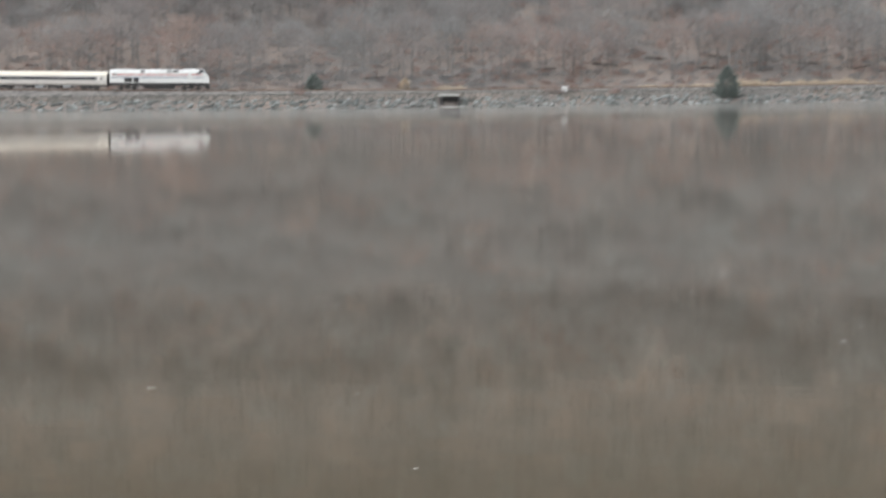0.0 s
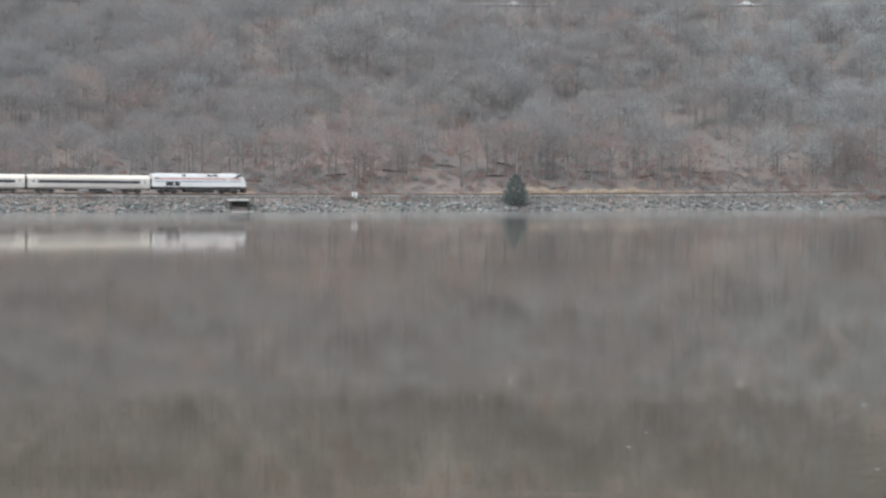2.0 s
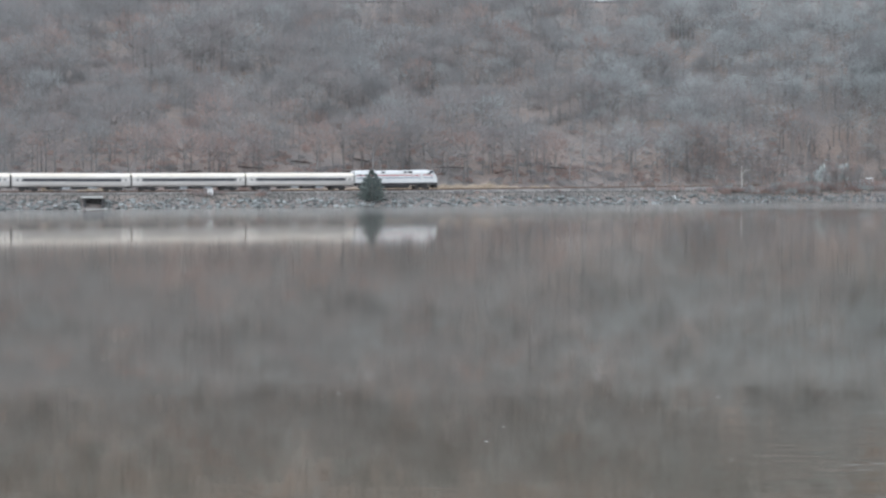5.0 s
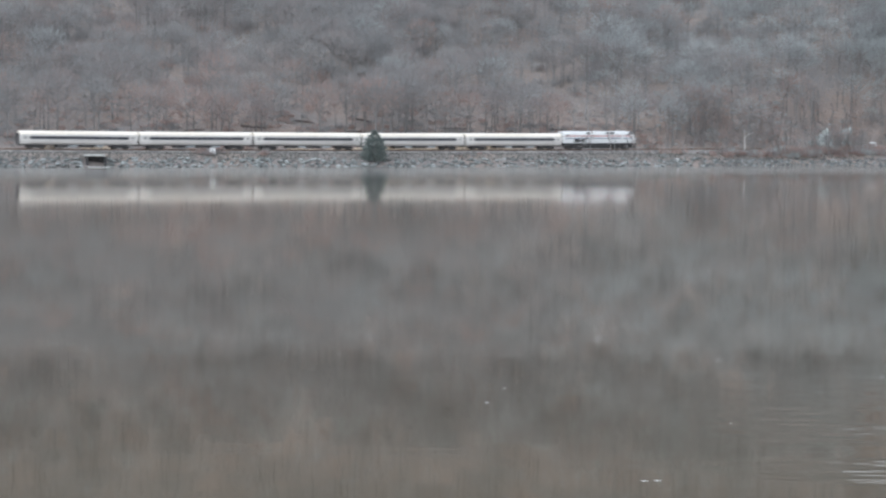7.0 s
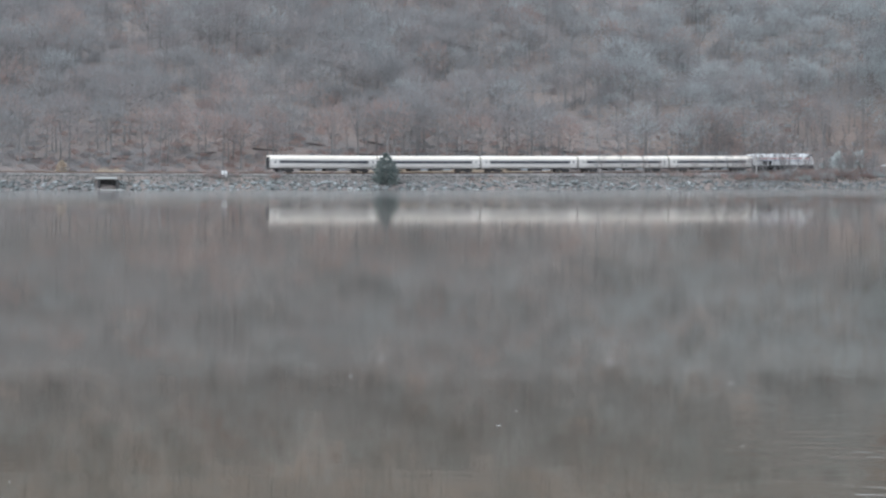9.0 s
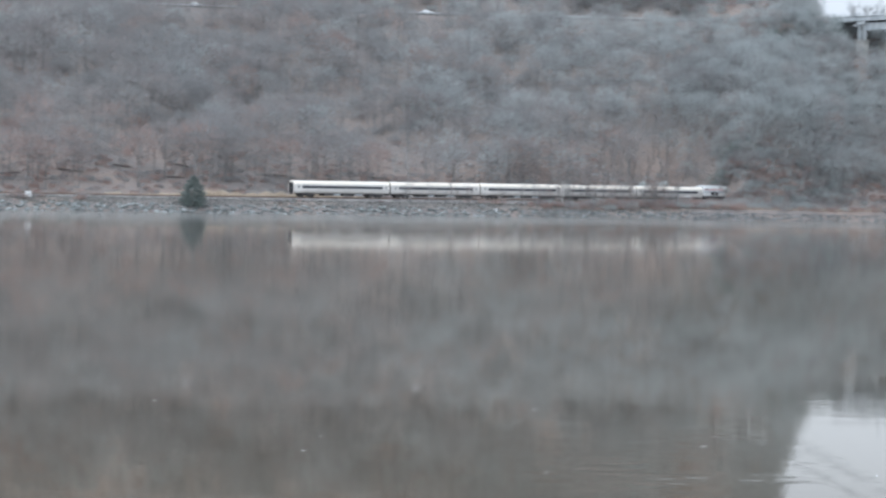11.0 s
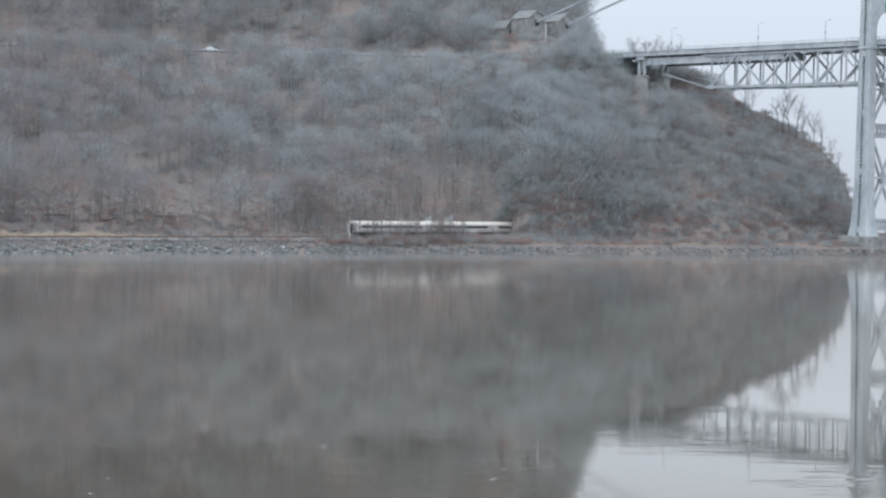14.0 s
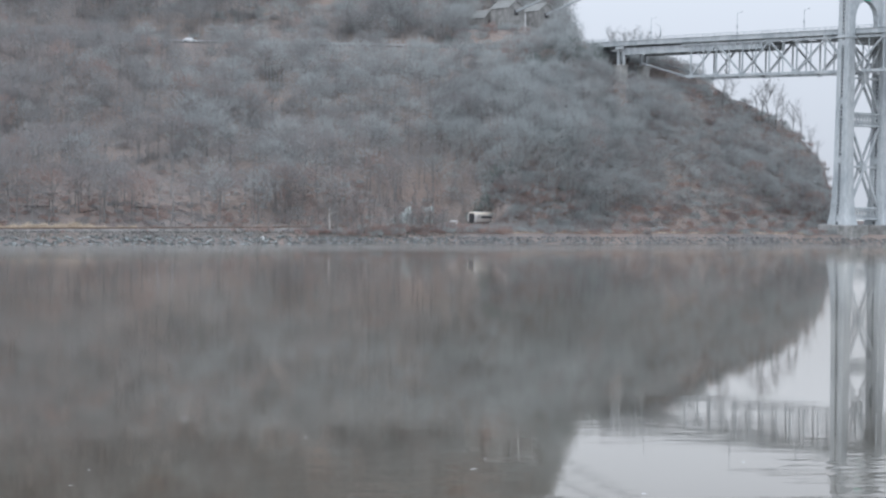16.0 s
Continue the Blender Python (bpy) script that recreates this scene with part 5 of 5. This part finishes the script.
def tower():
    root = empty("bridge_tower", BR.copy(), "tall pale grey riveted steel suspension bridge tower", "bridge tower")
    slot = 0.55
    zs = [5.2, 6.5, 8, 10, 13, 17, 21, 28, 36, 48, 61, 70, 78, 96, 116]
    for cy, lean in ((0.0, 0.008), (16.0, -0.008)):
        def cy_at(z):
            return cy + lean * (z - 60)
        bm = bmesh.new()
        for sx in (-1, 1):
            st = []
            for z in zs:
                w, d = leg_at(z)
                x0, x1 = sx * slot, sx * w / 2
                y = cy_at(z)
                st.append([(x0, y - d / 2, z), (x1 * 0.9, y - d / 2, z), (x1, y - d / 2 + 0.35, z), (x1, y + d / 2 - 0.35, z), (x1 * 0.9, y + d / 2, z), (x0, y + d / 2, z)])
            loft(bm, st)
        leg = part("leg", bm, M_STEEL, root, "riveted pale grey steel leg with a laced slot")
        # dark core: the shade inside the slot is put into its colour
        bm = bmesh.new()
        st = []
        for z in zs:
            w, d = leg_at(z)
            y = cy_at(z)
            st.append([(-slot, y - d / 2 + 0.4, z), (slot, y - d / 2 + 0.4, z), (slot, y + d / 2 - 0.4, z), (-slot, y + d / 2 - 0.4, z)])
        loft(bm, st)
        part("web_plate", bm, M_SLOT, leg, "core coloured with the laced slot's inner shade")
        z = 7.0
        k = 0
        while z < 115:
            w, d = leg_at(z)
            for face in (-1, 1):
                y = cy_at(z) + face * (d / 2 - 0.12)
                if k % 15 == 0:
                    bm = bmesh.new()
                    box(bm, -slot, slot, y - 0.06, y + 0.06, z - 0.8, z + 0.8)
                    part("tie_plate", bm, M_STEEL, leg)
                else:
                    bm = bmesh.new()
                    beam(bm, (-slot, y, z - 0.5), (slot, y, z + 0.5), 0.12, 0.16)
                    beam(bm, (-slot, y, z + 0.5), (slot, y, z - 0.5), 0.12, 0.16)
                    part("lacing", bm, M_STEEL, leg)
            z += 1.15
            k += 1
        for sx in (-1, 1):
            for fx in (0.45, 0.78):
                bm = bmesh.new()
                for z0, z1 in zip(zs[:-1], zs[1:]):
                    w0, d0 = leg_at(z0)
                    w1, d1 = leg_at(z1)
                    beam(bm, (sx * (slot + (w0 / 2 - slot) * fx), cy_at(z0) - d0 / 2 - 0.05, z0), (sx * (slot + (w1 / 2 - slot) * fx), cy_at(z1) - d1 / 2 - 0.05, z1), 0.16, 0.16)
                part("flange_rib", bm, M_STEEL, leg)
        bm = bmesh.new()
        box(bm, -6.5, 6.5, cy - 4.0, cy + 4.0, -2.0, 5.2, 0.3)
        part("pier", bm, M_PIER, root, "squat stained concrete tower pier")
        bm = bmesh.new()
        w, d = leg_at(61)
        box(bm, -w / 2 - 0.35, w / 2 + 0.35, cy_at(61) - d / 2 - 0.35, cy_at(61) + d / 2 + 0.35, 60.2, 60.9, 0.05)
        part("collar", bm, M_STEEL, leg)
    # braces between the legs
    for z0, z1, nm in ((7.0, 10.2, "lower_strut"), (34.6, 38.2, "middle_strut"), (59.0, 61.0, "deck_strut")):
        for x in (-1.3, 1.3):
            for z in (z0, z1):
                bar(nm, (x, 1.6, z), (x, 14.4, z), 0.5, 0.5, M_STEEL, root)
            n = 9
            for k in range(n):
                y0, y1 = 1.6 + 12.8 * k / n, 1.6 + 12.8 * (k + 1) / n
                bar("strut_lacing", (x, y0, z0), (x, y1, z1), 0.2, 0.25, M_STEEL, root)
                bar("strut_lacing", (x, y0, z1), (x, y1, z0), 0.2, 0.25, M_STEEL, root)
    for z0, z1 in ((10.2, 34.6), (38.2, 59.0)):
        zc = (z0 + z1) / 2
        for x in (-1.0, 1.0):
            bar("cross_brace", (x, 1.4, z0), (x, 14.6, z1), 0.55, 0.7, M_STEEL, root)
            bar("cross_brace", (x, 1.4, z1), (x, 14.6, z0), 0.55, 0.7, M_STEEL, root)
        bar("tie_beam", (0, 1.4, zc), (0, 14.6, zc), 0.5, 0.6, M_STEEL, root)
        bm = bmesh.new()
        box(bm, -1.3, 1.3, 7.0, 9.0, zc - 1.2, zc + 1.2, 0.1)
        part("gusset", bm, M_STEEL, root)
    # arched portal above the road
    bm = bmesh.new()
    outer = [(1.2, 64.0)] + [(1.2, 76.5), (14.8, 76.5), (14.8, 64.0)]
    arc = [(14.0, 64.0)] + [(8 + 5.2 * math.cos(t), 66.0 + 5.6 * math.sin(t)) for t in np.linspace(0, math.pi, 15)] + [(2.0, 64.0)]
    for x in (-0.9, 0.9):
        ring = [bm.verts.new((x, y, z)) for y, z in outer + arc]
        bm.faces.new(ring)
    bmesh.ops.bridge_loops(bm, edges=bm.edges[:])
    bmesh.ops.recalc_face_normals(bm, faces=bm.faces)
    part("portal_arch", bm, M_STEEL, root, "curved steel portal arch over the road")
    bm = bmesh.new()
    box(bm, 1.0, 1.15, 6.2, 9.4, 71.6, 74.4, 0.05)
    part("sign_panel", bm, M_SIGNGREEN, root, "plain green road sign panel")
    for x in (-1.4, 1.4):
        for z0, z1 in ((76.5, 100),):
            bar("cross_brace", (x, 1.6, z0), (x, 14.4, z1), 0.5, 0.6, M_STEEL, root)
            bar("cross_brace", (x, 1.6, z1), (x, 14.4, z0), 0.5, 0.6, M_STEEL, root)
    bar("top_strut", (0, 0, 112), (0, 16, 112), 2.5, 4.0, M_STEEL, root)


tower()


def deck():
    root = empty("bridge_span", BR @ Matrix.Rotation(0.009, 4, "Y"), "pale grey steel truss bridge deck with railings", "bridge")
    X0, X1 = -128.0, 130.0

    for x0 in range(int(X0), int(X1), 20):
        bm = bmesh.new()
        box(bm, x0, x0 + 19.98, 2.2, 13.8, 62.35, 62.75)
        part("road_slab", bm, M_ASPHALT, root)
        for y in (1.9, 14.1):
            bm = bmesh.new()
            box(bm, x0, x0 + 19.98, y - 0.2, y + 0.2, 61.5, 63.0, 0.03)
            box(bm, x0, x0 + 19.98, y - 0.45, y + 0.45, 62.98, 63.12)
            part("fascia_girder", bm, M_STEEL, root)
            bm = bmesh.new()
            for z in (63.55, 63.95):
                box(bm, x0, x0 + 19.98, y - 0.05, y + 0.05, z, z + 0.1)
            for k in range(8):
                box(bm, x0 + k * 2.5, x0 + k * 2.5 + 0.14, y - 0.07, y + 0.07, 63.1, 64.05)
            part("railing", bm, M_STEEL, root)
    for x in np.arange(X0 + 2, X1, 5.8):
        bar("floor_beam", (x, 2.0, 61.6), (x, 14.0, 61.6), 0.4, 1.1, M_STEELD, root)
    # deep girders of the shore spans
    for y in (3.0, 13.0):
        bm = bmesh.new()
        box(bm, -97, -36, y - 0.2, y + 0.2, 58.7, 60.9)
        box(bm, -97, -36, y - 0.45, y + 0.45, 58.6, 58.75)
        for k in range(20):
            box(bm, -96.5 + k * 3.1, -96.35 + k * 3.1, y - 0.4, y + 0.4, 58.75, 60.9)
        part("plate_girder", bm, M_STEEL, root, "deep riveted plate girder")
    bm = bmesh.new()
    box(bm, -97, -36, 3.2, 12.8, 60.4, 60.7)
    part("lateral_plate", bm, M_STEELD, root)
    # trusses
    for y, first in ((2.6, -32.9), (13.4, -32.9)):
        lo, hi, half = 50.7, 60.8, 11.05
        bar("bottom_chord", (-68, y, lo), (-3.5, y, lo - 0.1), 0.7, 0.8, M_STEEL, root)
        bar("bottom_chord", (3.5, y, lo), (130, y, lo + 1), 0.7, 0.8, M_STEEL, root)
        bar("top_chord", (-70, y, hi), (130, y, hi), 0.6, 0.7, M_STEEL, root)
        bar("end_strut", (-88, y, 55.6), (-68, y, lo), 0.4, 0.45, M_STEELD, root)
        k = 0
        x = first - 3 * half
        while x < 128:
            up = (k % 2 == 1)
            xa, xb = x, x + half
            if xa > -70:
                za, zb = (hi, lo) if up else (lo, hi)
                bar("diagonal", (xa, y, za), (xb, y, zb), 0.5, 0.55, M_STEEL, root)
                bar("post", (xa, y, lo), (xa, y, hi), 0.4, 0.4, M_STEEL, root)
                bar("post", (xa + half / 2, y, lo), (xa + half / 2, y, hi), 0.28, 0.3, M_STEEL, root)
                bar("sub_diagonal", (xa, y, lo if up else hi), (xa + half / 2, y, (lo + hi) / 2), 0.22, 0.24, M_STEEL, root)
                bm = bmesh.new()
                box(bm, xa - 0.7, xa + 0.7, y - 0.4, y + 0.4, za - 0.7, za + 0.7, 0.1)
                part("gusset", bm, M_STEEL, root)
            x += half
            k += 1
    for x in np.arange(-66, 128, 11.05):
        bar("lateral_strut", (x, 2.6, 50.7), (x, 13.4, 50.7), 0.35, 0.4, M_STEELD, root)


deck()


def abutment():
    root = empty("bridge_pier", BR @ Matrix.Translation((-97.5, 8, 0)), "weathered concrete bridge pier with steel bearings", "bridge pier")
    for y in (-5.2, 5.2):
        bm = bmesh.new()
        box(bm, -1.6, 1.6, y - 1.5, y + 1.5, 38, 55.6, 0.15)
        part("pier_shaft", bm, M_CONCRETE, root)
        bm = bmesh.new()
        box(bm, -1.9, 1.9, y - 1.8, y + 1.8, 55.6, 56.2, 0.1)
        part("pier_cap", bm, M_CONCRETE, root)
    for y in (-5.2, 5.2):
        for x in (-1.3, 1.3):
            bar("bent_column", (x, y, 56.2), (x, y, 62.2), 0.7, 0.7, M_STEEL, root)
        bar("bent_brace", (-1.3, y, 55.8), (1.3, y, 61.4), 0.25, 0.25, M_STEEL, root)
    bm = bmesh.new()
    box(bm, -2.0, 2.0, -6.2, 6.2, 61.2, 62.2, 0.1)
    part("bent_beam", bm, M_STEEL, root)
    ab = empty("abutment", BR @ Matrix.Translation((-131, 8, 0)), "dark concrete bridge abutment in the hillside", "abutment")
    bm = bmesh.new()
    box(bm, -6, 6, -8, 8, 50, 62.3, 0.15)
    part("wall", bm, M_CONCRETE, ab)
    for x in (14, 22):
        bm = bmesh.new()
        for y in (-5.5, 5.5):
            box(bm, x - 0.6, x + 0.6, y - 0.6, y + 0.6, 46, 61.6, 0.05)
        box(bm, x - 0.7, x + 0.7, -6.5, 6.5, 60.4, 61.55, 0.05)
        part("bent", bm, M_STEELD, ab)


abutment()


def street_lamp(x, y, h):
    root = empty("street_lamp", BR @ Matrix.Translation((x, y, 63.1)), "slim grey street lamp with a curved arm", "street lamp", "bridge street lamps")
    bm = bmesh.new()
    bmesh.ops.create_cone(bm, cap_ends=True, segments=8, radius1=0.13, radius2=0.07, depth=h, matrix=Matrix.Translation((0, 0, h / 2)))
    part("pole", bm, M_STEEL, root)
    d = 1 if y < 8 else -1
    bm = bmesh.new()
    pts = [(0, d * 1.9 * math.sin(t), h + 0.7 * (1 - math.cos(t)) * 0.9) for t in np.linspace(0, 1.57, 6)]
    for a, b in zip(pts, pts[1:]):
        beam(bm, a, b, 0.09)
    part("arm", bm, M_STEEL, root)
    bm = bmesh.new()
    box(bm, -0.2, 0.2, d * 1.7 if d > 0 else d * 2.4, d * 2.4 if d > 0 else d * 1.7, h + 0.5, h + 0.68, 0.04)
    part("lamp_head", bm, M_WHITE, root)
    bm = bmesh.new()
    box(bm, -0.18, 0.18, -0.18, 0.18, 2.6, 3.4, 0.05)
    part("control_box", bm, M_STEELD, root)


for x, y, h in ((-18.1, 1.9, 6.6), (-45.3, 1.9, 7.2), (-83, 1.9, 7.6), (-90.8, 14.1, 6.3), (-100, 14.1, 6.5), (10, 1.9, 7.0)):
    street_lamp(x, y, h)


def cable(y, x0, z0):
    root = empty("suspension_cable", BR.copy(), "thick pale grey suspension cable", "cable", "main cables")
    bm = bmesh.new()
    n = 20
    pts = []
    for k in range(n + 1):
        f = k / n
        pts.append((x0 + (-1.0 - x0) * f, y, z0 + (117 - z0) * f - 1.2 * math.sin(math.pi * f)))
    for k in range(30):
        f = (k + 1) / 30
        x = 130 * f
        pts.append((x, y, 117 - 48 * (1 - (1 - f * 0.5) ** 2)))
    for a, b in zip(pts, pts[1:]):
        beam(bm, a, b, 0.6)
    part("main_cable", bm, M_STEEL, root)
    for k in range(8):
        x = 14 + 14 * k
        z = float(np.interp(x, [p[0] for p in pts], [p[2] for p in pts]))
        bar("hanger", (x, y, 62.8), (x, y, z), 0.12, 0.12, M_STEEL, root)


cable(1.2, -149.5, 76.5)
cable(14.8, -148.5, 76.4)


def cable_house(x, y, z, lx, ly, wall_h, label):
    root = empty("cable_house", BR @ Matrix.Translation((x, y, z)), label, "house", "anchorage houses")
    bm = bmesh.new()
    box(bm, -lx / 2, lx / 2, -ly / 2, ly / 2, -6, wall_h, 0.05)
    loft(bm, [[(sx * lx / 2, -ly / 2, wall_h - 0.05), (sx * lx / 2, ly / 2, wall_h - 0.05), (sx * lx / 2, 0, wall_h + 2.35)] for sx in (-1, 1)])
    part("wall", bm, M_MASONRY, root, "grey stone-faced wall")
    bm = bmesh.new()
    o = 0.35
    ridge = wall_h + 3.0
    st = [[(sx * (lx / 2 + o), -ly / 2 - o, wall_h - 0.1), (sx * (lx / 2 + o), 0, ridge), (sx * (lx / 2 + o), ly / 2 + o, wall_h - 0.1), (sx * (lx / 2 + o), 0, ridge - 0.5)] for sx in (-1, 1)]
    loft(bm, st)
    part("roof", bm, M_SLATE, root, "grey pitched shingle roof")
    bm = bmesh.new()
    box(bm, lx / 2 - 0.02, lx / 2 + 0.06, -0.9, 0.9, wall_h - 2.6, wall_h - 0.6, 0.02)
    part("cable_opening", bm, M_DARK, root)


cable_house(-153.4, 1.2, 73.0, 9.4, 7.5, 4.9, "grey stone anchorage house with a pitched roof")
cable_house(-152.6, 14.8, 73.0, 9.4, 7.5, 4.7, "grey stone anchorage house with a pitched roof")
cable_house(-164, -1.0, 72.5, 8, 5, 2.4, "small grey stone shed with a pitched roof")


def flag_pole(x, y, z, h):
    root = empty("pole", BR @ Matrix.Translation((x, y, z)), "slim white pole by the anchorage houses", "pole")
    bm = bmesh.new()
    bmesh.ops.create_cone(bm, cap_ends=True, segments=8, radius1=0.2, radius2=0.14, depth=h, matrix=Matrix.Translation((0, 0, h / 2)))
    part("shaft", bm, M_WHITE, root)
    bm = bmesh.new()
    box(bm, -0.3, 0.3, -0.3, 0.3, -4.0, 0.1, 0.05)
    part("footing", bm, M_CONCRETE, root)


flag_pole(-138, -4, 66.0, 9.0)

def foam():
    rng = np.random.default_rng(5)
    hp = Heap()
    for k in range(24):
        a, r = rng.uniform(-0.36, 0.42) if k % 2 else rng.uniform(0.1, 0.4), rng.uniform(58, 110)
        L, w = rng.uniform(0.04, 0.2), rng.uniform(0.015, 0.045)
        n = 7
        ang = np.arange(n) / n * 2 * np.pi
        ring = np.stack([np.cos(ang) * L * rng.uniform(0.6, 1.2, n), np.sin(ang) * w * rng.uniform(0.6, 1.2, n), np.full(n, LEVEL + 0.004)], 1)
        V = np.concatenate([ring, [[0, 0, LEVEL + 0.02]]])
        hp.add(V + np.array([r * math.sin(a), r * math.cos(a), 0]), [(i, (i + 1) % n, n) for i in range(n)])
    V, T, _ = hp.arrays()
    tagged(new("foam_flecks", fast_mesh("foam_flecks", V, T, M_WHITE)), "small white foam flecks drifting on the water", "foam", kind="stuff")


foam()
riprap()


def motions():
    for ob, back, L in TRAIN:
        walk(ob, [(t / 2, car_pose(t / 2, back, L)) for t in range(33)])
    walk(moving_car, [(float(t), car_on_road(t)) for t in range(17)])


motions()
